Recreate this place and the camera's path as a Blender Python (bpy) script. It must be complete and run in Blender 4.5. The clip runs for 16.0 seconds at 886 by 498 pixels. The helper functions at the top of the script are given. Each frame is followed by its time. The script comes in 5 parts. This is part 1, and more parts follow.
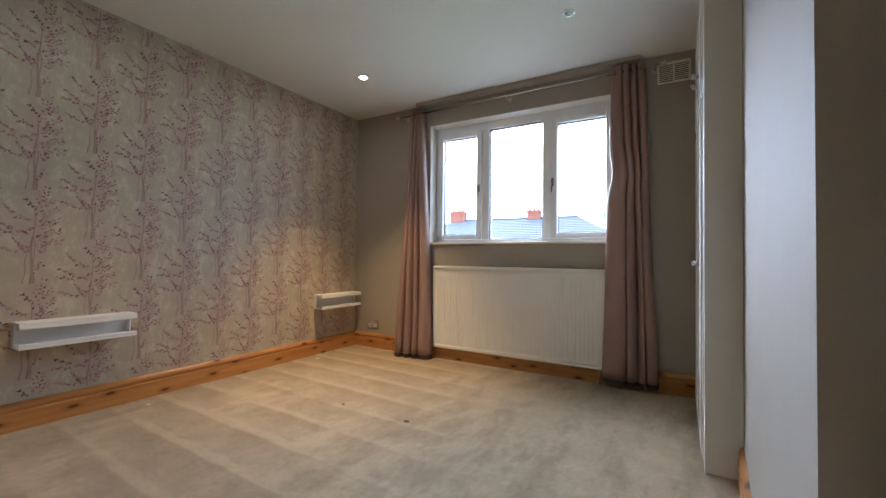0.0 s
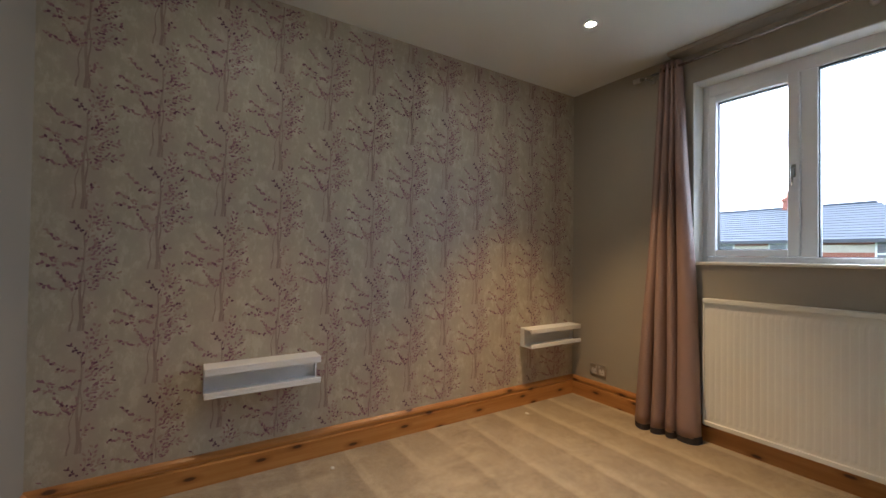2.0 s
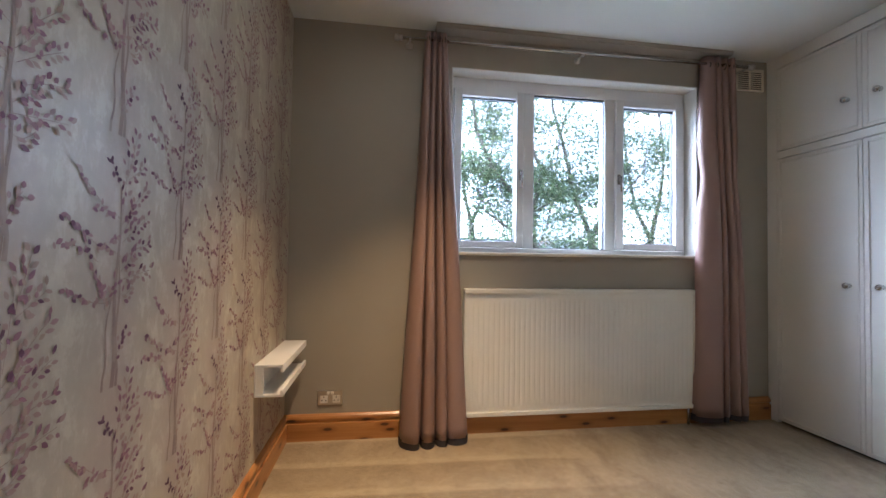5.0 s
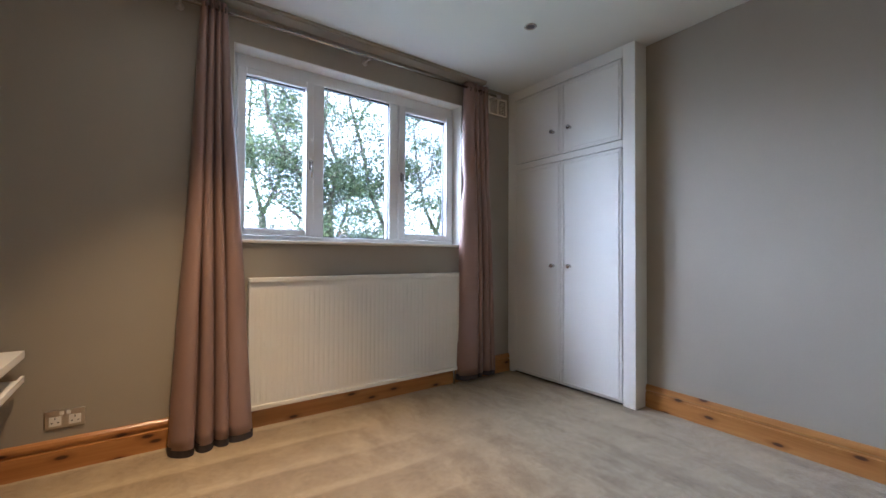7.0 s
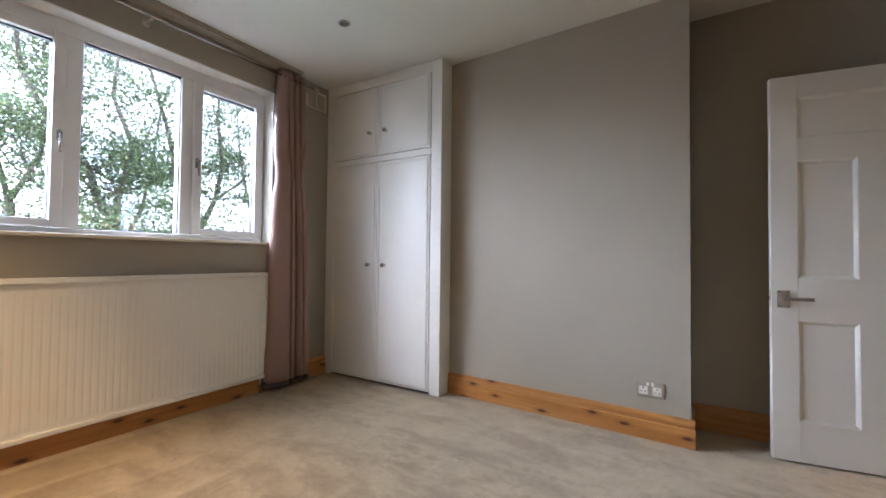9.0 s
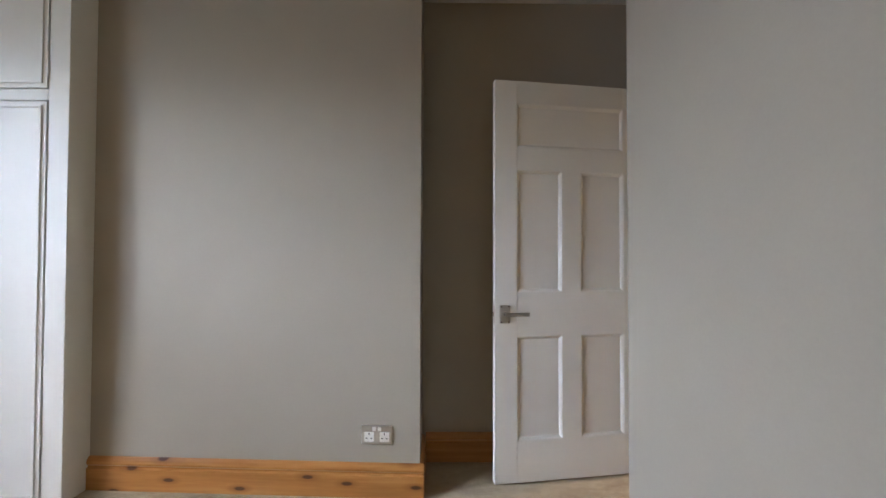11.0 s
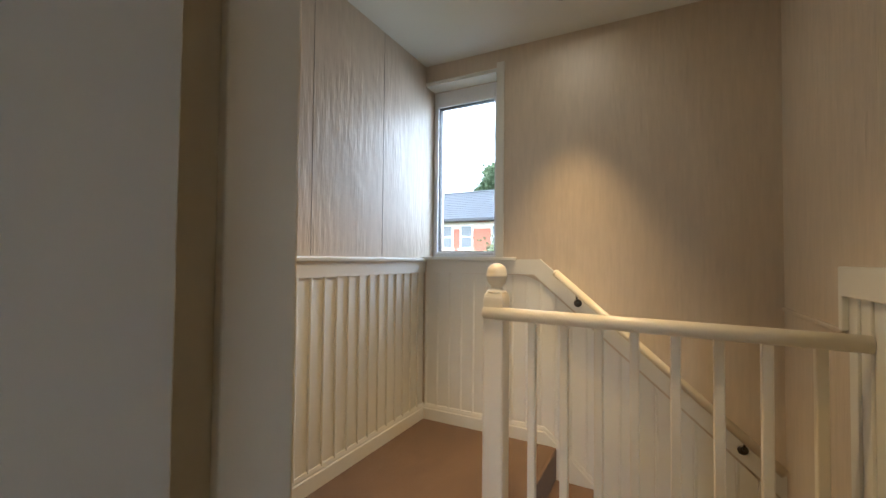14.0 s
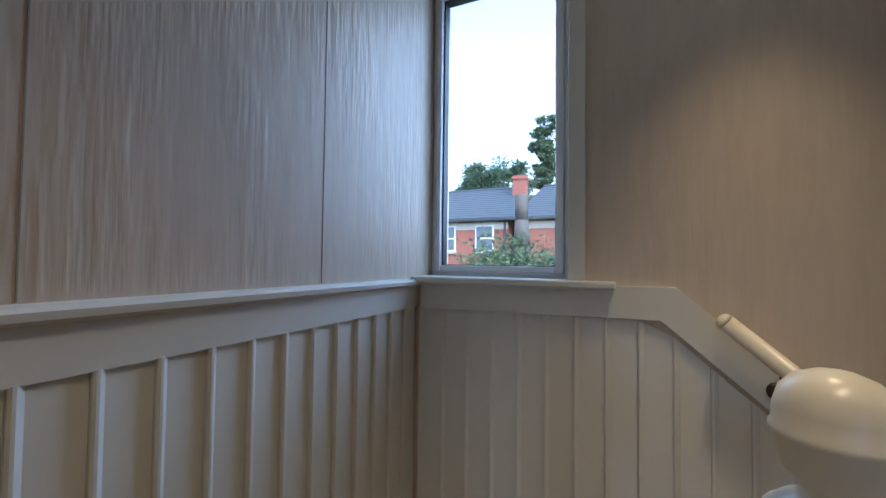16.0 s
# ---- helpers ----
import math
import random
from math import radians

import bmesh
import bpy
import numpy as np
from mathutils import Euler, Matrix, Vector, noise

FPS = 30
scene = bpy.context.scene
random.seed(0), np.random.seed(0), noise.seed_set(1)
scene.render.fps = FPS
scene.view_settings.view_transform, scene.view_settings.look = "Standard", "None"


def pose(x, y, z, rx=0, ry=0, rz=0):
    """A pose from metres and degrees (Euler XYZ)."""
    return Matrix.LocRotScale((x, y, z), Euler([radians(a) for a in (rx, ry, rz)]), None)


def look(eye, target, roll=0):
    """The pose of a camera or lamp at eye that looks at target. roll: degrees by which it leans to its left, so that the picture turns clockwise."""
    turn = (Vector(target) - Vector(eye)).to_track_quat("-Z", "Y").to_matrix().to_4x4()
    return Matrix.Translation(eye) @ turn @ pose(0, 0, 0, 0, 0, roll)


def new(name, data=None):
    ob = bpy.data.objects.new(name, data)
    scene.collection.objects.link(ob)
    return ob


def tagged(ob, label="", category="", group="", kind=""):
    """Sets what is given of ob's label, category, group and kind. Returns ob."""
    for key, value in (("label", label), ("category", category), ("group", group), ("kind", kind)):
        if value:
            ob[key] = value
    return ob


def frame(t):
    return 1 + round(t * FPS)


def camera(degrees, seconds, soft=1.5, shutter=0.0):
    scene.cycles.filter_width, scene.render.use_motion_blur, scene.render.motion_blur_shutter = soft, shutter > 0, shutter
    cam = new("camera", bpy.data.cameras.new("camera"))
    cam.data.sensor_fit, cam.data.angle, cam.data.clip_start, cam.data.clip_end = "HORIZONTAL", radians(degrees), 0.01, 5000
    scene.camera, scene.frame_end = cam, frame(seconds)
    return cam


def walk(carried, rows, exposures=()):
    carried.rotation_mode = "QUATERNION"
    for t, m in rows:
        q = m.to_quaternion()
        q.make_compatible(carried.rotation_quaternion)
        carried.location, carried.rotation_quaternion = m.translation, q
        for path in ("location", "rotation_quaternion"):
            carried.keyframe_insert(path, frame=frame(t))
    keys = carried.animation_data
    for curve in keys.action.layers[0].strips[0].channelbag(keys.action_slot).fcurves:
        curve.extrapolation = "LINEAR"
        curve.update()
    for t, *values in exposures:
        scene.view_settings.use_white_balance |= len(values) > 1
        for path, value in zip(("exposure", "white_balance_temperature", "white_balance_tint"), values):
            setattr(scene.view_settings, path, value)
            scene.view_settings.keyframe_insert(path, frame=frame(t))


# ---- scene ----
cam = camera(94.7, 16.0)
PATH = [
    (0, (3.181, -3.477, 0.979), (2.168, -1.753, 1.024), 0.7),
    (0.5, (3.091, -3.399, 0.999), (1.908, -1.787, 1.042), 0.6),
    (1, (2.963, -3.221, 1.022), (1.492, -1.866, 1.06), 0.5),
    (1.5, (2.695, -3.02, 1.093), (1.048, -1.886, 1.123), 0.7),
    (2, (2.36, -2.83, 1.157), (0.673, -1.756, 1.186), 0.7),
    (2.5, (1.961, -2.665, 1.234), (0.312, -1.532, 1.258), 0.9),
    (3, (1.542, -2.555, 1.302), (0.205, -1.069, 1.325), 0.8),
    (3.5, (1.181, -2.465, 1.25), (0.242, -0.699, 1.283), 0.9),
    (5.8, (0.484, -2.597, 1.046), (1.257, -0.753, 1.098), 0.4),
    (6, (0.489, -2.609, 1.042), (1.35, -0.804, 1.09), 0.3),
    (6.5, (0.539, -2.658, 1.04), (1.555, -0.936, 1.084), 0.3),
    (7, (0.566, -2.688, 1.043), (1.743, -1.072, 1.076), 0.3),
    (7.5, (0.605, -2.728, 1.041), (1.934, -1.235, 1.073), 0.4),
    (8, (0.639, -2.755, 1.013), (2.124, -1.417, 1.06), 0.3),
    (8.5, (0.661, -2.777, 1.022), (2.269, -1.589, 1.067), 0.4),
    (9, (0.687, -2.806, 1.02), (2.395, -1.765, 1.069), 0.6),
    (9.5, (0.734, -2.83, 1.033), (2.541, -1.974, 1.08), 0.5),
    (10, (0.837, -2.849, 1.051), (2.749, -2.266, 1.101), 0.6),
    (10.2, (0.923, -2.861, 1.066), (2.871, -2.415, 1.118), 0.6),
    (12.3, (2.364, -2.897, 1.138), (4.146, -3.804, 1.174), 0.6),
    (12.5, (2.498, -2.936, 1.125), (4.174, -4.026, 1.174), 0.9),
    (13, (2.79, -3.143, 1.106), (4.111, -4.643, 1.149), 1.1),
    (13.5, (3.013, -3.46, 1.09), (4.0, -5.199, 1.138), 0.8),
    (14, (3.228, -3.789, 1.107), (4.158, -5.559, 1.159), 0.6),
    (14.5, (3.412, -4.138, 1.122), (4.588, -5.755, 1.177), -0.9),
    (14.8, (3.539, -4.334, 1.132), (4.874, -5.822, 1.191), -0.9),
    (15, (3.622, -4.459, 1.126), (4.975, -5.93, 1.189), -0.5),
    (15.5, (3.81, -4.737, 1.146), (5.052, -6.304, 1.208), 0.4),
    (16, (4.003, -5.013, 1.181), (4.839, -6.829, 1.244), 0.7),
]
EXPOSURES = [
    (0, 4.37, 5150, 14),
    (1.5, 4.05, 5350, 14),
    (3.0, 4.0, 5050, 14),
    (3.7, 4.12, 4900, 14),
    (6, 4.45, 4950, 17),
    (7, 4.27, 4950, 17),
    (8.5, 4.42, 5350, 18),
    (10.2, 4.47, 5400, 18),
    (12.3, 4.55, 5500, 11),
    (13.2, 4.12, 5650, 11),
    (14, 3.55, 5500, 10),
    (14.5, 3.35, 5000, 10),
    (15.0, 2.9, 4600, 11),
    (15.5, 2.72, 4550, 11),
    (16, 2.45, 4600, 11),
]
walk(cam, [(t, look(eye, target, roll)) for t, eye, target, roll in PATH], EXPOSURES)

# ---------- light ----------
H = 2.535          # bedroom and landing ceiling
L0 = -0.04         # landing floor
GROUND = -2.95     # ground outside

world = bpy.data.worlds.new("overcast_sky")
scene.world = world
world.use_nodes = True
wn = world.node_tree
sky = wn.nodes.new("ShaderNodeTexSky")
sky.sky_type = 'NISHITA'
sky.sun_disc = False
sky.sun_elevation = radians(41)
sky.sun_rotation = radians(-45)
sky.air_density = 1.0
sky.dust_density = 2.5
sky.ozone_density = 2.0
pale = wn.nodes.new("ShaderNodeHueSaturation")   # thin cloud takes most of the blue out
pale.inputs["Saturation"].default_value = 0.3
wn.links.new(sky.outputs[0], pale.inputs["Color"])
wn.links.new(pale.outputs[0], wn.nodes["Background"].inputs["Color"])
wn.nodes["Background"].inputs["Strength"].default_value = 0.12

sun_data = bpy.data.lights.new("sun", 'SUN')
sun_data.energy = 1.2
sun_data.angle = radians(125)
sun_data.color = (1.0, 0.985, 0.96)
sun = new("sun", sun_data)
sun.matrix_world = look((-12, 12, 15), (0, 0, 0))



def sky_lamp(name, at, aim, width, height, power, colour):
    """An area lamp added just outside a window, standing in for sky light."""
    d = bpy.data.lights.new(name, 'AREA')
    d.shape, d.size, d.size_y, d.energy = 'RECTANGLE', width, height, power
    d.color, d.spread = colour, radians(130)
    ob = new(name, d)
    ob.matrix_world = look(at, aim)
    return ob


sky_lamp("bedroom_daylight_lamp", (1.845, 0.52, 1.84), (1.90, -0.40, 1.36), 1.70, 1.10, 1.7, (0.88, 0.94, 1.0))
sky_lamp("landing_daylight_lamp", (4.36, -6.86, 1.80), (4.66, -6.03, 1.35), 0.42, 1.05, 0.9, (0.78, 0.89, 1.0))

BED_W, LAND_W, BATH_W = 12.5, 6.5, 13.0   # downlights and the added bathroom lamp, in watts


def spot(x, y, z, power, colour, degrees=95, blend=1.0, radius=0.03):
    d = bpy.data.lights.new("ceiling_spot", 'SPOT')
    d.energy, d.color, d.spot_size, d.spot_blend, d.shadow_soft_size = power, colour, radians(degrees), blend, radius
    ob = new("ceiling_spot", d)
    ob.location = (x, y, z)
    return ob


# ---------- materials ----------
def nodes_of(name):
    m = bpy.data.materials.new(name)
    m.use_nodes = True
    t = m.node_tree
    return m, t, t.nodes["Principled BSDF"]


def node(t, kind, **values):
    n = t.nodes.new(kind)
    for k, v in values.items():
        n.inputs[k.replace("_", " ")].default_value = v
    return n


def coords(t, scale=(1, 1, 1), turn=(0, 0, 0)):
    g = t.nodes.new("ShaderNodeNewGeometry")
    mp = t.nodes.new("ShaderNodeMapping")
    mp.inputs["Scale"].default_value = scale
    mp.inputs["Rotation"].default_value = turn
    t.links.new(g.outputs["Position"], mp.inputs["Vector"])
    return mp.outputs["Vector"]


def noisy(t, vec, scale, detail=4, rough=0.55):
    n = node(t, "ShaderNodeTexNoise", Scale=scale, Detail=detail, Roughness=rough)
    t.links.new(vec, n.inputs["Vector"])
    return n.outputs["Fac"]


def ramp(t, fac, stops):
    r = t.nodes.new("ShaderNodeValToRGB")
    while len(r.color_ramp.elements) < len(stops):
        r.color_ramp.elements.new(0.5)
    for e, (p, c) in zip(r.color_ramp.elements, stops):
        e.position, e.color = p, (*c, 1)
    t.links.new(fac, r.inputs["Fac"])
    return r.outputs["Color"]


def mixed(t, fac, a, b, blend='MIX'):
    m = t.nodes.new("ShaderNodeMix")
    m.data_type, m.blend_type = 'RGBA', blend
    for value, at in ((fac, 0), (a, 6), (b, 7)):
        if hasattr(value, "links"):
            t.links.new(value, m.inputs[at])
        else:
            m.inputs[at].default_value = value if at == 0 else (*value, 1)
    return m.outputs[2]


def bumped(t, p, height, strength, distance):
    b = node(t, "ShaderNodeBump", Strength=strength, Distance=distance)
    t.links.new(height, b.inputs["Height"])
    t.links.new(b.outputs["Normal"], p.inputs["Normal"])
    return b


def dim(c, k):
    return tuple(min(1.0, v * k) for v in c)


def surf(name, colour, rough=0.6, var=0.07, big=1.7, fine=90.0, bump=0.15, dist=0.001, metal=0.0, stretch=(1, 1, 1), spec=None):
    m, t, p = nodes_of(name)
    v = coords(t, stretch)
    a, b = noisy(t, v, big), noisy(t, v, fine, 3)
    both = t.nodes.new("ShaderNodeMath")
    both.operation = 'MULTIPLY_ADD'
    t.links.new(b, both.inputs[0])
    both.inputs[1].default_value = 0.35
    t.links.new(a, both.inputs[2])
    c = ramp(t, both.outputs[0], [(0.42, dim(colour, 1 - var)), (0.95, dim(colour, 1 + var))])
    t.links.new(c, p.inputs["Base Color"])
    p.inputs["Roughness"].default_value, p.inputs["Metallic"].default_value = rough, metal
    if spec is not None:
        p.inputs["Specular IOR Level"].default_value = spec
    if bump:
        bumped(t, p, b, bump, dist)
    return m


GREIGE = surf("greige_emulsion", (0.355, 0.32, 0.254), 0.75, 0.05, 1.2, 140, 0.25, 0.0006)
WHITE_CEIL = surf("white_ceiling_emulsion", (0.69, 0.70, 0.65), 0.8, 0.03, 1.0, 110, 0.2, 0.0006)
WHITE_GLOSS = surf("white_gloss_paint", (0.73, 0.72, 0.655), 0.55, 0.03, 2.0, 60, 0.12, 0.0005)
CREAM_GLOSS = surf("cream_gloss_paint", (0.75, 0.69, 0.55), 0.3, 0.03, 2.0, 60, 0.12, 0.0005)
UPVC = surf("white_upvc", (0.80, 0.81, 0.82), 0.28, 0.015, 2.0, 80, 0.0)
RAD_WHITE = surf("radiator_enamel", (0.78, 0.76, 0.67), 0.35, 0.03, 2.0, 80, 0.05, 0.0004)
CHROME = surf("polished_chrome", (0.60, 0.59, 0.57), 0.18, 0.05, 5.0, 60, 0.0, metal=1.0)
SATIN = surf("satin_nickel", (0.55, 0.52, 0.47), 0.32, 0.06, 8.0, 160, 0.05, 0.0003, metal=1.0)
DARK_METAL = surf("dark_bronze", (0.10, 0.085, 0.07), 0.4, 0.1, 8.0, 120, 0.05, 0.0003, metal=1.0)
# Black window seals, plus dark pieces that stand for shade in gaps and holes.
BLACK = surf("black_seals_and_shade", (0.02, 0.02, 0.02), 0.5, 0.1, 8.0, 80, 0.0)
SOCKET_WHITE = surf("white_plastic", (0.78, 0.77, 0.73), 0.35, 0.02, 8.0, 80, 0.0)
SHELF_WHITE = surf("shelf_white_lacquer", (0.78, 0.77, 0.74), 0.4, 0.02, 3.0, 80, 0.0)
BATH_WHITE = surf("bath_acrylic", (0.82, 0.80, 0.74), 0.15, 0.02, 2.0, 60, 0.0)
FABRIC = surf("mauve_curtain_cloth", (0.275, 0.178, 0.143), 0.42, 0.10, 3.0, 420, 0.3, 0.0006, stretch=(1, 1, 0.35))
LINING = surf("curtain_hem_dark", (0.05, 0.042, 0.042), 0.8, 0.15, 6.0, 300, 0.2, 0.0006)


def glass_pane():
    m, t, p = nodes_of("window_glass")
    clear, gloss, fr, mx = (t.nodes.new(k) for k in ("ShaderNodeBsdfTransparent", "ShaderNodeBsdfGlossy", "ShaderNodeFresnel", "ShaderNodeMixShader"))
    clear.inputs["Color"].default_value = (0.95, 0.97, 0.965, 1)
    gloss.inputs["Roughness"].default_value = 0.0
    fr.inputs["IOR"].default_value = 1.45
    t.links.new(fr.outputs[0], mx.inputs[0])
    t.links.new(clear.outputs[0], mx.inputs[1])
    t.links.new(gloss.outputs[0], mx.inputs[2])
    t.links.new(mx.outputs[0], t.nodes["Material Output"].inputs["Surface"])
    return m


GLASS = glass_pane()


def carpet(name, light, dark, marks=True):
    m, t, p = nodes_of(name)
    v = coords(t)
    streak = noisy(t, coords(t, (2.6, 0.9, 1), (0, 0, radians(-38))), 1.7, 8, 0.74)
    if marks:
        # sweeps of the vacuum cleaner run across the room from the west wall
        wave = node(t, "ShaderNodeTexWave", Scale=1.12, Distortion=1.3, Detail=4.0, Detail_Scale=1.8, Detail_Roughness=0.6, Phase_Offset=1.0)
        wave.wave_type, wave.bands_direction, wave.wave_profile = 'BANDS', 'Y', 'SAW'
        t.links.new(coords(t, (0.35, 1, 1), (0, 0, radians(6))), wave.inputs["Vector"])
        sweep = ramp(t, wave.outputs["Fac"], [(0.0, (0.1, 0.1, 0.1)), (0.09, (1, 1, 1)), (0.26, (0.5, 0.5, 0.5)), (1.0, (0.05, 0.05, 0.05))])
        west = t.nodes.new("ShaderNodeSeparateXYZ")
        t.links.new(coords(t), west.inputs[0])
        span = t.nodes.new("ShaderNodeMapRange")
        span.inputs["From Min"].default_value, span.inputs["From Max"].default_value = 2.5, 1.1
        span.inputs["To Max"].default_value = 0.92
        t.links.new(west.outputs["X"], span.inputs["Value"])
        amount = t.nodes.new("ShaderNodeMath")
        amount.operation = 'MULTIPLY'
        t.links.new(span.outputs[0], amount.inputs[0])
        t.links.new(ramp(t, noisy(t, v, 1.1, 3, 0.6), [(0.36, (0.1, 0.1, 0.1)), (0.56, (1, 1, 1))]), amount.inputs[1])
        streak = mixed(t, amount.outputs[0], streak, ramp(t, sweep, [(0.0, (0.31, 0.31, 0.31)), (1.0, (0.60, 0.60, 0.60))]))
    pile, tuft = noisy(t, v, 38, 6, 0.7), noisy(t, v, 420, 2, 0.6)
    c = ramp(t, streak, [(0.36, dark), (0.46, tuple((a + b) / 2 for a, b in zip(light, dark))), (0.52, light), (0.68, dim(light, 0.88))])
    c = mixed(t, 0.3, c, ramp(t, noisy(t, v, 6.5, 6, 0.7), [(0.38, dim(dark, 0.9)), (0.62, dim(light, 1.1))]))
    c = mixed(t, 0.35, c, ramp(t, pile, [(0.3, dim(dark, 0.85)), (0.75, dim(light, 1.08))]))
    c = mixed(t, 0.22, c, ramp(t, tuft, [(0.3, dim(dark, 0.6)), (0.7, dim(light, 1.2))]))
    t.links.new(c, p.inputs["Base Color"])
    p.inputs["Roughness"].default_value = 0.95
    p.inputs["Specular IOR Level"].default_value = 0.1
    p.inputs["Sheen Weight"].default_value = 0.25
    add = t.nodes.new("ShaderNodeMath")
    t.links.new(pile, add.inputs[0])
    t.links.new(tuft, add.inputs[1])
    bumped(t, p, add.outputs[0], 0.6, 0.006)
    return m


CARPET = carpet("beige_bedroom_carpet", (0.54, 0.43, 0.26), (0.18, 0.125, 0.066))
CARPET_BROWN = carpet("brown_landing_carpet", (0.21, 0.13, 0.075), (0.115, 0.066, 0.037), False)


def pine(name, along):
    """Varnished pine; along: the axis (0 x, 1 y) of the grain."""
    m, t, p = nodes_of(name)
    grain = (1.2, 14, 26) if along == 0 else (14, 1.2, 26)
    g = noisy(t, coords(t, grain), 1.0, 5, 0.6)
    c = ramp(t, g, [(0.25, (0.31, 0.125, 0.026)), (0.5, (0.42, 0.19, 0.045)), (0.78, (0.53, 0.275, 0.08))])
    vor = node(t, "ShaderNodeTexVoronoi", Scale=1.0)
    vor.voronoi_dimensions = '2D'
    vor.inputs["Randomness"].default_value = 1.0
    sep, flat = t.nodes.new("ShaderNodeSeparateXYZ"), t.nodes.new("ShaderNodeCombineXYZ")
    t.links.new(coords(t, (3.4, 3.4, 9.5)), sep.inputs[0])
    t.links.new(sep.outputs[along], flat.inputs[0])
    t.links.new(sep.outputs[2], flat.inputs[1])
    t.links.new(flat.outputs[0], vor.inputs["Vector"])
    halo = ramp(t, vor.outputs["Distance"], [(0.06, (0, 0, 0)), (0.24, (1, 1, 1))])
    c = mixed(t, halo, (0.27, 0.105, 0.025), c)
    dark = ramp(t, vor.outputs["Distance"], [(0.06, (0, 0, 0)), (0.105, (1, 1, 1))])
    c = mixed(t, dark, (0.075, 0.026, 0.010), c)
    t.links.new(c, p.inputs["Base Color"])
    p.inputs["Roughness"].default_value = 0.3
    bumped(t, p, g, 0.08, 0.0006)
    return m


PINE_X, PINE_Y = pine("varnished_pine_x", 0), pine("varnished_pine_y", 1)


def wallpaper_ground():
    m, t, p = nodes_of("cream_leaf_wallpaper")
    v = coords(t)
    blot = noisy(t, coords(t, (1, 7, 5)), 2.2, 5, 0.65)
    soft = noisy(t, v, 3.0, 2)
    c = ramp(t, blot, [(0.40, (0.43, 0.37, 0.262)), (0.53, (0.465, 0.41, 0.29)), (0.62, (0.56, 0.515, 0.375))])
    c = mixed(t, 0.25, c, ramp(t, soft, [(0.35, (0.35, 0.29, 0.24)), (0.7, (0.43, 0.385, 0.31))]))
    # feathery pale strokes between the saplings, a mauve wash down each row of them
    sep = t.nodes.new("ShaderNodeSeparateXYZ")
    t.links.new(v, sep.inputs[0])
    turn = t.nodes.new("ShaderNodeMath")
    turn.operation = 'MULTIPLY_ADD'
    turn.inputs[1].default_value, turn.inputs[2].default_value = 2 * math.pi / 0.2705, 2 * math.pi * (2.39 / 0.2705)
    t.links.new(sep.outputs["Y"], turn.inputs[0])
    cosine = t.nodes.new("ShaderNodeMath")
    cosine.operation = 'COSINE'
    t.links.new(turn.outputs[0], cosine.inputs[0])
    patch = t.nodes.new("ShaderNodeMath")
    patch.operation = 'MULTIPLY_ADD'
    patch.inputs[1].default_value = 0.22
    t.links.new(cosine.outputs[0], patch.inputs[0])
    t.links.new(noisy(t, v, 6.0, 4, 0.6), patch.inputs[2])
    c = mixed(t, ramp(t, patch.outputs[0], [(0.40, (0, 0, 0)), (0.78, (0.38, 0.38, 0.38))]), c, (0.40, 0.295, 0.255))
    feather = noisy(t, coords(t, (1, 26, 10), (radians(35), 0, 0)), 1.4, 3, 0.6)
    pale_ = ramp(t, feather, [(0.52, (0, 0, 0)), (0.66, (0.5, 0.5, 0.5))])
    gap = ramp(t, patch.outputs[0], [(0.30, (1, 1, 1)), (0.52, (0, 0, 0))])
    c = mixed(t, mixed(t, 1.0, pale_, gap, 'MULTIPLY'), c, (0.58, 0.53, 0.41))
    t.links.new(c, p.inputs["Base Color"])
    p.inputs["Roughness"].default_value = 0.42
    bumped(t, p, noisy(t, v, 160, 3), 0.2, 0.0006)
    return m


def strie(name, colour, k=0.16, rough=0.5):
    """Vertical stringy relief paper with drop seams."""
    m, t, p = nodes_of(name)
    a = noisy(t, coords(t, (34, 34, 5.0)), 1.0, 2, 0.6)
    b = noisy(t, coords(t, (92, 92, 5.0)), 1.0, 2, 0.55)
    c = ramp(t, a, [(0.33, dim(colour, 1 - k)), (0.55, colour), (0.72, dim(colour, 1 + k * 0.6))])
    c = mixed(t, 0.12, c, ramp(t, b, [(0.3, dim(colour, 0.8)), (0.7, dim(colour, 1.15))]))
    t.links.new(c, p.inputs["Base Color"])
    p.inputs["Roughness"].default_value = rough
    add = t.nodes.new("ShaderNodeMath")
    worn = t.nodes.new("ShaderNodeMath")
    worn.operation = 'MULTIPLY'
    add.operation = 'MULTIPLY_ADD'
    add.inputs[1].default_value = 0.3
    t.links.new(b, add.inputs[0])
    t.links.new(a, add.inputs[2])
    t.links.new(add.outputs[0], worn.inputs[0])
    t.links.new(ramp(t, noisy(t, coords(t, (1, 1, 0.7)), 2.4, 3, 0.6), [(0.40, (0.12, 0.12, 0.12)), (0.64, (1, 1, 1))]), worn.inputs[1])
    bumped(t, p, worn.outputs[0], 0.9, 0.006)
    return m


PAPER = wallpaper_ground()
STRIE = strie("oatmeal_string_wallpaper", (0.60, 0.515, 0.405), 0.06)


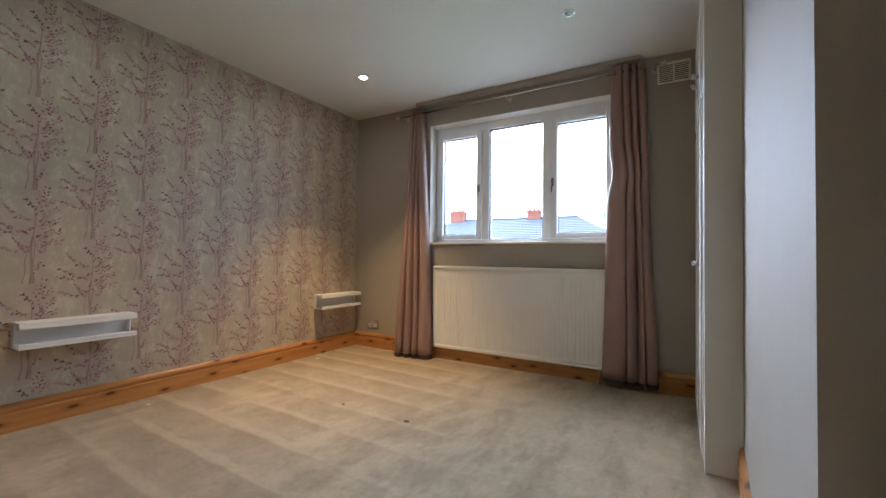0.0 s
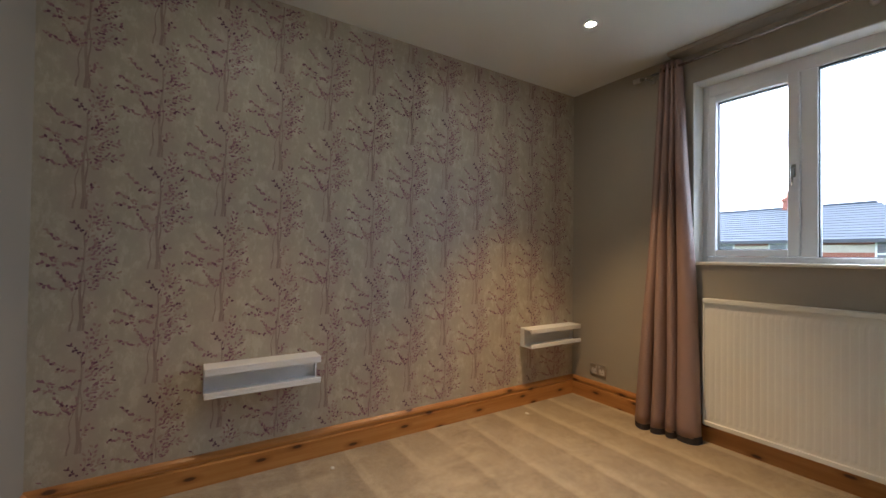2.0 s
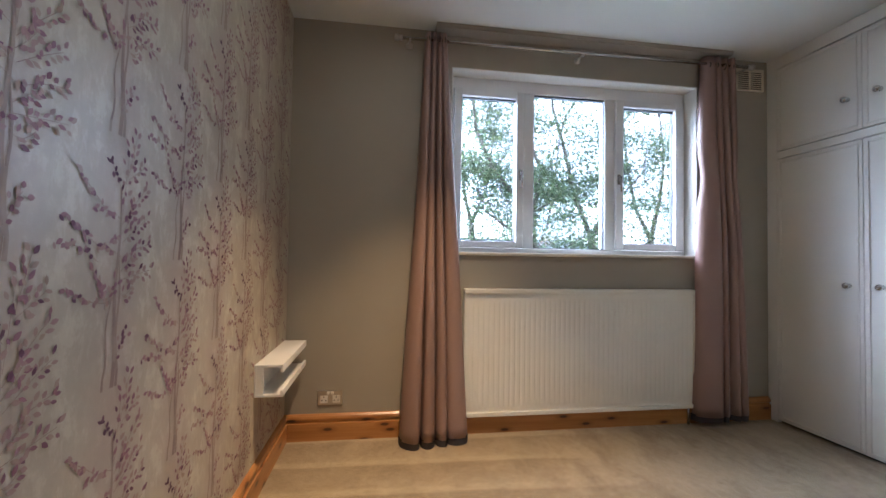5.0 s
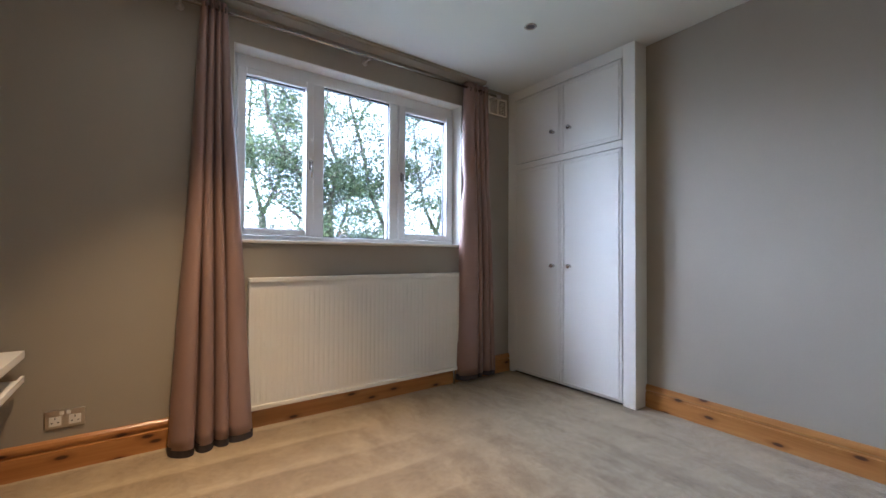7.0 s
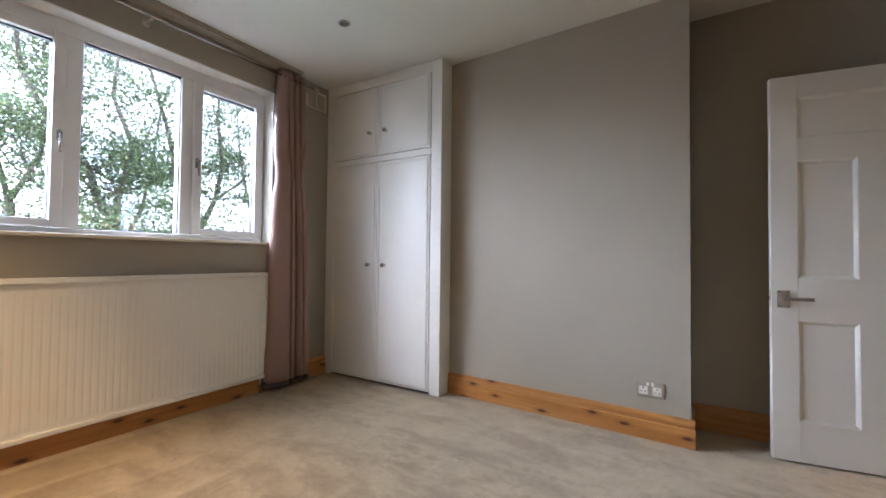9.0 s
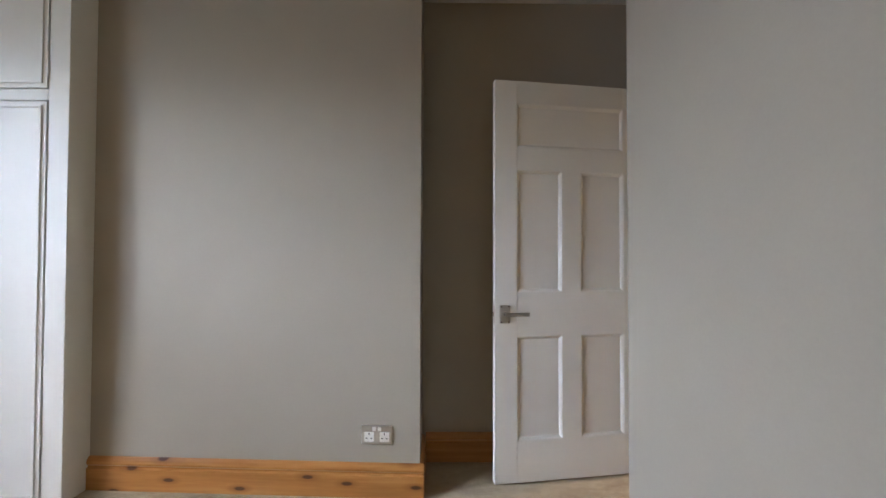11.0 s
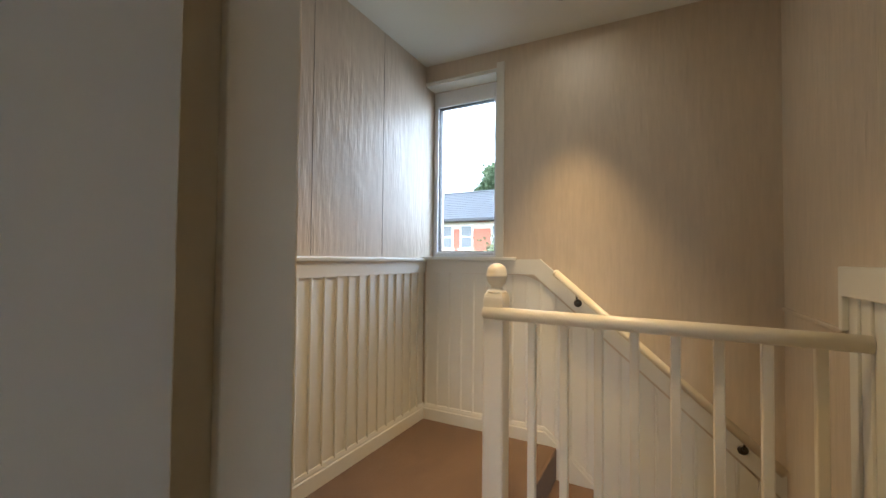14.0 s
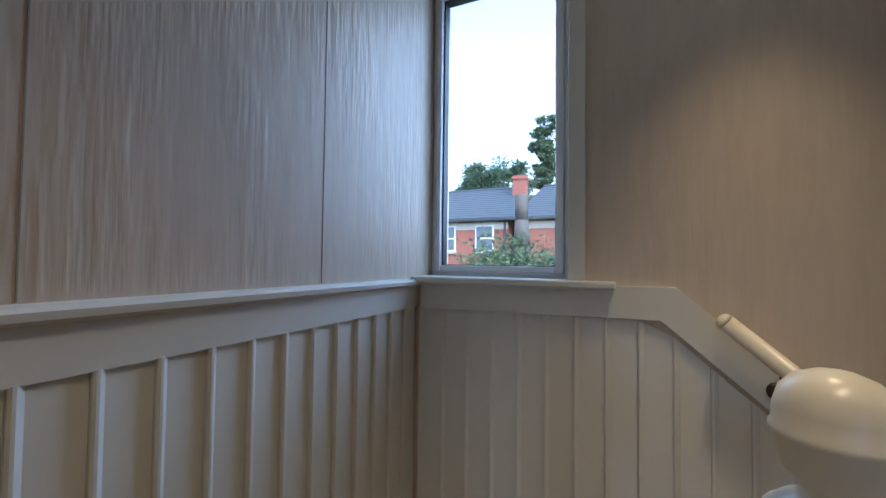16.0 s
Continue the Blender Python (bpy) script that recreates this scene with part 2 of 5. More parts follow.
def island_leaf(name, stops, rough=0.6, translucent=0.0):
    m, t, p = nodes_of(name)
    g = t.nodes.new("ShaderNodeNewGeometry")
    c = ramp(t, g.outputs["Random Per Island"], stops)
    t.links.new(c, p.inputs["Base Color"])
    p.inputs["Roughness"].default_value = rough
    p.inputs["Specular IOR Level"].default_value = 0.2
    if translucent:
        tr = t.nodes.new("ShaderNodeBsdfTranslucent")
        t.links.new(c, tr.inputs["Color"])
        mx = t.nodes.new("ShaderNodeMixShader")
        mx.inputs[0].default_value = translucent
        t.links.new(p.outputs[0], mx.inputs[1])
        t.links.new(tr.outputs[0], mx.inputs[2])
        t.links.new(mx.outputs[0], t.nodes["Material Output"].inputs["Surface"])
    return m


PRINT = island_leaf("plum_leaf_print", [(0.0, (0.39, 0.30, 0.225)), (0.35, (0.355, 0.23, 0.21)), (0.65, (0.31, 0.17, 0.185)), (0.9, (0.235, 0.115, 0.145)), (0.97, (0.14, 0.06, 0.09))], 0.5)
PRINT_DARK = island_leaf("dark_plum_leaf_print", [(0.0, (0.20, 0.11, 0.13)), (1.0, (0.10, 0.045, 0.075))], 0.5)
PRINT_STEM = island_leaf("brown_stem_print", [(0.0, (0.36, 0.285, 0.225)), (1.0, (0.30, 0.22, 0.185))], 0.5)


def glow(name, colour, strength):
    m, t, p = nodes_of(name)
    p.inputs["Base Color"].default_value = (0.8, 0.8, 0.8, 1)
    p.inputs["Emission Color"].default_value = (*colour, 1)
    p.inputs["Emission Strength"].default_value = strength
    return m


LIT = glow("lit_bulb", (1.0, 0.86, 0.62), 16.0)
UNLIT = surf("unlit_bulb_glass", (0.10, 0.10, 0.10), 0.25, 0.05, 20.0, 80, 0.0)


def tile_mat():
    m, t, p = nodes_of("beige_wall_tile")
    o = t.nodes.new("ShaderNodeObjectInfo")
    a = noisy(t, coords(t), 5, 5, 0.65)
    c = ramp(t, a, [(0.3, (0.55, 0.46, 0.30)), (0.7, (0.67, 0.58, 0.41))])
    k = ramp(t, o.outputs["Random"], [(0, (0.97, 0.97, 0.97)), (1, (1, 1, 1))])
    t.links.new(mixed(t, 1.0, c, k, 'MULTIPLY'), p.inputs["Base Color"])
    p.inputs["Roughness"].default_value = 0.5
    return m


TILE = tile_mat()
GROUT = surf("tile_grout", (0.60, 0.51, 0.345), 0.85, 0.06, 4, 90, 0.1)


# ---------- building blocks ----------
def link(name, bm, material, parent=None, label="", smooth=False):
    me = bpy.data.meshes.new(name)
    bmesh.ops.recalc_face_normals(bm, faces=bm.faces)
    bm.to_mesh(me)
    bm.free()
    me.materials.append(material)
    if smooth:
        for f in me.polygons:
            f.use_smooth = True
    ob = new(name, me)
    if parent is not None:
        ob.parent = parent
    if label:
        ob["label"] = label
    return ob


def part(name, bm, material, parent, label="", smooth=False):
    return link(name, bm, material, parent, label, smooth)


def structure(name, bm, material, label, category, smooth=False):
    return tagged(link(name, bm, material, None, "", smooth), label, category, "", "structure")


def thing(name, label, category, at=(0, 0, 0), turn=0.0, group=""):
    ob = new(name)
    ob.empty_display_size = 0.05
    ob.matrix_basis = pose(*at, 0, 0, turn)
    return tagged(ob, label, category, group)


def box(bm, x0, x1, y0, y1, z0, z1, bevel=0.0, seg=2):
    """A box, with rounded edges if a bevel is given."""
    tmp = bmesh.new()
    vs = [tmp.verts.new((x, y, z)) for x in (x0, x1) for y in (y0, y1) for z in (z0, z1)]
    for q in ((0, 1, 3, 2), (4, 6, 7, 5), (0, 4, 5, 1), (2, 3, 7, 6), (0, 2, 6, 4), (1, 5, 7, 3)):
        tmp.faces.new([vs[i] for i in q])
    if bevel:
        bmesh.ops.bevel(tmp, geom=tmp.edges[:], offset=bevel, segments=seg, affect='EDGES', profile=0.5)
    add_into(bm, tmp)
    return bm


def add_into(bm, tmp, m=None):
    me = bpy.data.meshes.new("tmp")
    if m is not None:
        tmp.transform(m)
    tmp.to_mesh(me)
    tmp.free()
    bm.from_mesh(me)
    bpy.data.meshes.remove(me)


def boxes(*specs, bevel=0.0):
    bm = bmesh.new()
    for s in specs:
        box(bm, *s, bevel=bevel)
    return bm


def lathe(bm, profile, m=None, n=24):
    """Turned shape round z from (radius, height) pairs."""
    tmp = bmesh.new()
    rings = [[tmp.verts.new((r * math.cos(2 * math.pi * i / n), r * math.sin(2 * math.pi * i / n), z)) for i in range(n)] for r, z in profile]
    for a, b in zip(rings, rings[1:]):
        for i in range(n):
            tmp.faces.new((a[i], a[(i + 1) % n], b[(i + 1) % n], b[i]))
    tmp.faces.new(rings[0][::-1])
    tmp.faces.new(rings[-1])
    add_into(bm, tmp, m)
    return bm


def rod_between(bm, a, b, r, n=14, r2=None):
    a, b = Vector(a), Vector(b)
    q = (b - a).to_track_quat("Z", "Y").to_matrix().to_4x4()
    lathe(bm, [(r, 0), (r2 if r2 is not None else r, (b - a).length)], Matrix.Translation(a) @ q, n)
    return bm


def moulding(bm, a, b, out, profile):
    """A straight length of moulding from a to b (on the wall's face); profile: (distance out, height) pairs, in order."""
    a, b, out = Vector(a), Vector(b), Vector(out)
    ends = []
    for e in (a, b):
        ends.append([bm.verts.new(e + out * d + Vector((0, 0, h))) for d, h in profile])
    n = len(profile)
    for i in range(n):
        bm.faces.new((ends[0][i], ends[0][(i + 1) % n], ends[1][(i + 1) % n], ends[1][i]))
    bm.faces.new(ends[0])
    bm.faces.new(ends[1][::-1])
    return bm


SKIRT = [(0, 0), (0.021, 0), (0.021, 0.100), (0.011, 0.105), (0.011, 0.112), (0.0185, 0.120), (0.020, 0.130), (0.016, 0.142), (0.007, 0.151), (0, 0.154)]
LSKIRT = [(0, 0), (0.018, 0), (0.018, 0.075), (0.013, 0.082), (0.013, 0.09), (0.009, 0.108), (0, 0.112)]


def run(name, pieces, profile, material, label, z=0.0):
    bm = bmesh.new()
    for (ax, ay), (bx, by), out in pieces:
        moulding(bm, (ax, ay, z), (bx, by, z), (*out, 0), profile)
    return structure(name, bm, material, label, "skirting board")


# ---------- bedroom shell ----------
# plan: x east, y north; north-west corner of the bedroom at the origin
YS, XN, YD = -3.37, 2.70, -3.955      # south wall, west side of the door nook, door wall
XB, XB0, XR, XC = 3.325, 3.415, 3.665, 3.268      # chimney breast, recess wall, cupboard front
YB0, YB1 = -1.21, -2.80               # chimney breast from north to south
WX0, WX1, WZ0, WZ1 = 0.975, 2.715, 1.13, 2.315   # bedroom window opening

structure("floor", boxes((-0.15, 3.9, -4.01, 0.3, -0.2, 0.0)), CARPET, "beige cut-pile carpet with brushed tracks and footmarks", "carpet")
structure("ceiling", boxes((-0.15, 3.9, -4.02, 0.3, H, H + 0.2)), WHITE_CEIL, "plain white painted plaster ceiling", "ceiling")
wall_west = structure("wall_west", boxes((-0.15, 0.0, -4.07, 0.0, -0.2, H)), PAPER, "cream wallpaper printed with plum-coloured leafy saplings", "wall")
structure("wall_north", boxes((-0.15, WX0, 0.0, 0.28, -0.2, H), (WX1, 3.9, 0.0, 0.28, -0.2, H), (WX0, WX1, 0.0, 0.28, -0.2, WZ0), (WX0, WX1, 0.0, 0.28, WZ1, H)),
          GREIGE, "greige painted wall round the wide window", "wall")
YK = -3.485                           # the south wall runs slightly out of square to its outer corner
bm = bmesh.new()
lo = [bm.verts.new((x, y, -0.2)) for x, y in ((0, YS), (XN, YK), (XN, -4.075), (0, -4.075))]
hi = [bm.verts.new((x, y, H)) for x, y in ((0, YS), (XN, YK), (XN, -4.075), (0, -4.075))]
for i in range(4):
    bm.faces.new((lo[i], lo[(i + 1) % 4], hi[(i + 1) % 4], hi[i]))
bm.faces.new(lo)
bm.faces.new(hi)
structure("wall_south", bm, GREIGE, "greige painted plaster wall", "wall")
bm = bmesh.new()
ring_ = ((XB0, YB0), (XR, YB0), (XR, YB1), (XB, YB1))
lo = [bm.verts.new((x, y, -0.2)) for x, y in ring_]
hi = [bm.verts.new((x, y, H)) for x, y in ring_]
for i in range(4):
    bm.faces.new((lo[i], lo[(i + 1) % 4], hi[(i + 1) % 4], hi[i]))
bm.faces.new(lo)
bm.faces.new(hi)
structure("chimney_breast", bm, GREIGE, "greige painted chimney breast standing proud of the wall", "wall")
structure("wall_east", boxes((XR, 3.9, -4.07, 0.0, -0.2, H)), GREIGE, "greige painted recess wall behind the open door", "wall")
DX0, DX1, DZ = 2.748, 3.552, 2.0
structure("wall_door", boxes((XN, DX0 - 0.03, -4.075, YD, -0.2, H), (DX1 + 0.03, XR, -4.075, YD, -0.2, H), (DX0 - 0.03, DX1 + 0.03, -4.075, YD, DZ + 0.03, H)),
          GREIGE, "greige painted wall round the bedroom doorway", "wall")
run("skirting_north", [((0.0, 0), (XC, 0), (0, -1))], SKIRT, PINE_X, "varnished knotty pine skirting board under the window")
run("skirting_west", [((0, -0.02), (0, YS), (1, 0))], SKIRT, PINE_Y, "varnished knotty pine skirting board below the wallpaper")
run("skirting_south", [((0.02, YS), (XN, YK), (0, 1))], SKIRT, PINE_X, "varnished knotty pine skirting board")
run("skirting_breast", [((XB0, YB0), (XB, YB1 - 0.02), (-1, 0)), ((XR, YB1 - 0.02), (XR, YD), (-1, 0))], SKIRT, PINE_Y, "varnished knotty pine skirting board along the chimney breast")
run("skirting_return", [((XB - 0.0, YB1), (XR - 0.02, YB1), (0, -1))], SKIRT, PINE_X, "varnished pine skirting on the return of the breast")
structure("ceiling_trim", boxes((0.86, 2.90, -0.100, 0.0, H - 0.026, H), (0.86, 2.90, -0.108, -0.100, H - 0.018, H), bevel=0.002), GREIGE, "flat painted batten along the top of the window wall", "trim")


# ---------- landing shell ----------
XW, XE, YL, YN = 2.67, 4.745, -6.38, -4.075   # landing west, east, south walls and the door wall
YBAL = -5.46                                   # balustrade line
XTOP = 3.80                                    # top step's edge
BY0, BY1 = -4.86, -4.10                       # bathroom doorway
LX0, LX1, LZ0, LZ1 = 4.185, 4.745, 1.125, 2.40  # landing window opening
structure("floor_landing", boxes((XW - 0.1, 5.0, YBAL - 0.02, -4.01, L0 - 0.25, L0), (XTOP, 5.0, YL, YBAL - 0.02, L0 - 0.25, L0)), CARPET_BROWN, "brown carpeted landing at the head of the stairs", "carpet")
structure("ceiling_landing", boxes((XW - 0.2, 5.0, YL - 0.3, -4.02, H, H + 0.2)), WHITE_CEIL, "white painted landing ceiling", "ceiling")
wall_le = structure("wall_landing_east", boxes((XE, XE + 0.12, YL - 0.3, BY0 - 0.03, -0.3, H), (XE, XE + 0.12, BY0 - 0.03, BY1 + 0.03, 1.975, H), (XE, XE + 0.12, BY1 + 0.03, -4.07, -0.3, H)),
          STRIE, "oatmeal string-textured wallpaper above the panelling", "wall")
structure("wall_landing_south", boxes((XW - 0.2, LX0, YL - 0.28, YL, -2.8, H), (LX0, LX1, YL - 0.28, YL, -2.8, LZ0), (LX0, LX1, YL - 0.28, YL, LZ1, H)),
          STRIE, "oatmeal string-textured wallpaper over the stairs", "wall")
structure("wall_landing_west", boxes((XW - 0.2, XW, YL, -4.975, -2.8, H), (XW - 0.2, XW, -4.975, -4.17, 1.975, H), (XW - 0.2, XW, -4.17, -4.075, -0.3, H)), STRIE, "oatmeal string-textured end wall of the stairwell", "wall")
structure("wall_landing_north", boxes((3.9, 4.745, -4.17, -4.072, -0.3, H)), STRIE, "oatmeal papered wall beside the bedroom doorway", "wall")

# ---------- bedroom things ----------
def ring(bm, x0, x1, z0, z1, wl, wr, wb, wt, y0, y1, bevel=0.006):
    """A rectangular frame in the xz plane."""
    box(bm, x0, x0 + wl, y0, y1, z0, z1, bevel)
    box(bm, x1 - wr, x1, y0, y1, z0, z1, bevel)
    box(bm, x0 + wl, x1 - wr, y0, y1, z0, z0 + wb, bevel)
    box(bm, x0 + wl, x1 - wr, y0, y1, z1 - wt, z1, bevel)
    return bm


def pane(x0, x1, z0, z1, y, parent):
    ob = part("pane", boxes((x0, x1, y - 0.003, y + 0.003, z0, z1)), GLASS, parent)
    ob.visible_shadow = False
    return ob


def window_handle(x, z, y, parent):
    h = part("handle", boxes((x - 0.011, x + 0.011, y - 0.008, y, z - 0.03, z + 0.045), bevel=0.004), CHROME, parent, "small chrome window handle")
    bm = bmesh.new()
    rod_between(bm, (x, y - 0.004, z + 0.02), (x, y - 0.03, z + 0.02), 0.009)
    rod_between(bm, (x, y - 0.028, z + 0.024), (x, y - 0.034, z - 0.085), 0.008, r2=0.006)
    part("lever", bm, CHROME, h, "", True)


def bedroom_window():
    w = tagged(thing("window_1", "white plastic-framed three-light window with chrome handles", "window"), kind="structure")
    bm = bmesh.new()
    y0, y1 = 0.125, 0.20
    box(bm, WX0, 1.012, y0, y1, WZ0, WZ1, 0.005)
    box(bm, 2.700, WX1, y0, y1, WZ0, WZ1, 0.005)
    box(bm, 1.012, 2.700, y0, y1, 2.232, WZ1, 0.005)
    box(bm, 1.012, 2.700, y0, y1, WZ0, 1.168, 0.005)
    box(bm, 1.498, 1.572, y0, y1, 1.168, 2.232, 0.005)
    box(bm, 2.094, 2.166, y0, y1, 1.168, 2.232, 0.005)
    part("window_frame", bm, UPVC, w)
    for x0, x1, a, b in ((1.012, 1.498, 1.062, 1.444), (2.166, 2.700, 2.226, 2.634)):
        bm = ring(bmesh.new(), x0 + 0.002, x1 - 0.002, 1.17, 2.23, a - x0, x1 - b, 0.042, 0.045, 0.108, 0.178)
        c = part("casement", bm, UPVC, w)
        pane(a, b, 1.212, 2.185, 0.165, c)
        part("glazing_gasket", ring(bmesh.new(), a - 0.001, b + 0.001, 1.211, 2.186, 0.006, 0.006, 0.006, 0.009, 0.14, 0.17, 0.0), BLACK, c)
    pane(1.572, 2.094, 1.168, 2.232, 0.165, w)
    part("glazing_gasket", ring(bmesh.new(), 1.571, 2.095, 1.167, 2.233, 0.006, 0.006, 0.005, 0.012, 0.14, 0.17, 0.0), BLACK, w)
    window_handle(1.472, 1.655, 0.108, w)
    window_handle(2.190, 1.655, 0.108, w)
    part("window_sill", boxes((WX0 - 0.012, WX1 + 0.012, -0.022, 0.125, WZ0 - 0.016, WZ0 + 0.004), bevel=0.006), CREAM_GLOSS, w, "painted window board")
    part("reveal_lining", boxes((WX0, WX0 + 0.006, 0.003, 0.125, WZ0, WZ1), (WX1 - 0.006, WX1, 0.003, 0.125, WZ0, WZ1), (WX0, WX1, 0.003, 0.125, WZ1 - 0.006, WZ1)), WHITE_GLOSS, w)


bedroom_window()


def radiator():
    r = thing("radiator", "wide cream-white ribbed panel radiator below the window", "radiator")
    x0, x1, z0, z1, yf = 1.068, 2.645, 0.118, 0.905, -0.058
    bm = bmesh.new()
    pitch, n = 0.0335, int((x1 - x0 - 0.06) / 0.0335)
    xs = [x0, x0 + 0.022]
    prof = [0.0, 0.0]
    start = x0 + 0.03
    for i in range(n):
        for f, d in ((0.0, 0.0), (0.2, 0.0022), (0.62, 0.0022), (0.82, 0.0)):
            xs.append(start + (i + f) * pitch)
            prof.append(d)
    xs += [x1 - 0.022, x1]
    prof += [0.0, 0.0]
    zs = [z0, z0 + 0.035, z0 + 0.055, z1 - 0.085, z1 - 0.06, z1 - 0.03]
    k = [0, 0, 1, 1, 0, 0]
    grid = [[bm.verts.new((x, yf + 0.012 - d * kk, z)) for x, d in zip(xs, prof)] for z, kk in zip(zs, k)]
    for a, b in zip(grid, grid[1:]):
        for i in range(len(xs) - 1):
            bm.faces.new((a[i], a[i + 1], b[i + 1], b[i]))
    part("ribbed_panel", bm, RAD_WHITE, r)
    part("back_panel", boxes((x0 + 0.002, x1 - 0.002, yf + 0.014, -0.021, z0 + 0.002, z1 - 0.02)), RAD_WHITE, r)
    part("top_grille", boxes((x0 - 0.004, x1 + 0.004, yf - 0.004, -0.006, z1 - 0.03, z1), bevel=0.006), RAD_WHITE, r)
    part("bottom_rail", boxes((x0, x1, yf, yf + 0.016, z0 - 0.006, z0 + 0.022), bevel=0.005), RAD_WHITE, r)
    for x in (x0, x1):
        part("side_panel", boxes((x - 0.004, x + 0.006, yf + 0.002, -0.01, z0, z1 - 0.03), bevel=0.003), RAD_WHITE, r)
    bm = bmesh.new()
    rod_between(bm, (x1 - 0.03, -0.035, 0.0), (x1 - 0.03, -0.035, z0 + 0.01), 0.0085)
    part("pipe", bm, CHROME, r, "", True)


radiator()


def curtain(name, label, top, bottom, z0, z1, widths, deeps, seed, bulge=0.0, out=0.01):
    """An eyelet curtain; widths and deeps: each fold's share of the width and its depth at the hem. Rounded folds meet in sharp creases."""
    rnd = random.Random(seed)
    c = thing(name, label, "curtain", group="pair of curtains at the bedroom window")
    folds = len(widths)
    per, nv = 18, 44
    total = sum(widths)
    edge = [sum(widths[:k]) / total for k in range(folds + 1)]
    skew = [rnd.uniform(-0.22, 0.22) for _ in range(folds)]
    ripple = [rnd.uniform(0, 6) for _ in range(folds)]

    def at(k, f, v, back):
        w = 1 - v
        even = (k + f) / folds
        u = (edge[k] + (edge[k + 1] - edge[k]) * f) * min(1, w * 1.6 + 0.25) + even * (1 - min(1, w * 1.6 + 0.25))
        x = (bottom[0] * w + top[0] * v) * (1 - u) + (bottom[1] * w + top[1] * v) * u
        g = min(1, max(0, f + skew[k] * f * (1 - f) * 4 * (0.4 + 0.6 * w)))
        round_ = abs(math.sin(math.pi * g)) ** 0.8
        deep = 0.06 + (deeps[k] - 0.06) * min(1, w * 1.5)
        y = -0.040 - deep * round_ - out * w * w + 0.004 * math.sin(9 * v + ripple[k])
        span = (bottom[1] * w + top[1] * v - bottom[0] * w - top[0] * v) * (edge[k + 1] - edge[k])
        x += -0.16 * span * math.sin(2 * math.pi * f) + 0.004 * math.sin(7 * v + ripple[k])
        nip = math.exp(-((v - 0.66) / 0.06) ** 2)
        x += bulge * nip * (1 - u)
        y += bulge * 0.6 * nip * math.sin(math.pi * g)
        return Vector((x, y + back, z0 + (z1 - z0) * v))

    def sample(v, back):
        return [at(k, q / per, v, back) for k in range(folds) for q in range(per)] + [at(folds - 1, 1.0, v, back)]

    bm = bmesh.new()
    v0 = 0.040 / (z1 - z0)
    nu = folds * per
    sheets = [[[bm.verts.new(p) for p in sample(v0 + (1 - v0) * j / nv, back)] for j in range(nv + 1)] for back in (0.0, 0.004)]
    for q in sheets:
        for j in range(nv):
            for i in range(nu):
                bm.faces.new((q[j][i], q[j][i + 1], q[j + 1][i + 1], q[j + 1][i]))
    a, b = sheets
    for j in range(nv):
        for i in (0, nu):
            bm.faces.new((a[j][i], a[j + 1][i], b[j + 1][i], b[j][i]))
    for i in range(nu):
        for j in (0, nv):
            bm.faces.new((a[j][i], a[j][i + 1], b[j][i + 1], b[j][i]))
    part("cloth", bm, FABRIC, c, "", True)
    bm = bmesh.new()
    low = [[bm.verts.new(p + Vector((0, dy, dz))) for p in sample(0.0, 0)] for dy, dz in ((0.004, 0.050), (0.006, 0.002), (0.014, 0.002), (0.012, 0.050))]
    for p, q in zip(low, low[1:]):
        for i in range(nu):
            bm.faces.new((p[i], p[i + 1], q[i + 1], q[i]))
    part("hem", bm, LINING, c, "dark lining edge at the hem")
    for k in range(folds):
        u = (k + 0.5) / folds
        x = top[0] * (1 - u) + top[1] * u
        bm = bmesh.new()
        n = 20
        rr = [[bm.verts.new((x + 0.004 * math.cos(2 * math.pi * q / 6), -0.082 + (0.021 + 0.004 * math.sin(2 * math.pi * q / 6)) * math.cos(2 * math.pi * p / n), ROD_Z + (0.021 + 0.004 * math.sin(2 * math.pi * q / 6)) * math.sin(2 * math.pi * p / n))) for q in range(6)] for p in range(n)]
        for p in range(n):
            for q in range(6):
                bm.faces.new((rr[p][q], rr[(p + 1) % n][q], rr[(p + 1) % n][(q + 1) % 6], rr[p][(q + 1) % 6]))
        part("eyelet", bm, DARK_METAL, c)


ROD_Z = 2.432
curtain("curtain", "mauve-brown eyelet curtain hanging in deep folds beside the window", (0.800, 0.930), (0.672, 1.085), 0.0, 2.475, (0.30, 0.22, 0.19, 0.33), (0.125, 0.12, 0.10, 0.08), 3, 0.0, 0.055)
curtain("curtain", "mauve-brown eyelet curtain bunched against the window reveal", (2.700, 2.935), (2.628, 3.025), 0.03, 2.490, (0.50, 0.20, 0.15, 0.20), (0.085, 0.08, 0.07, 0.075), 8, 0.035)


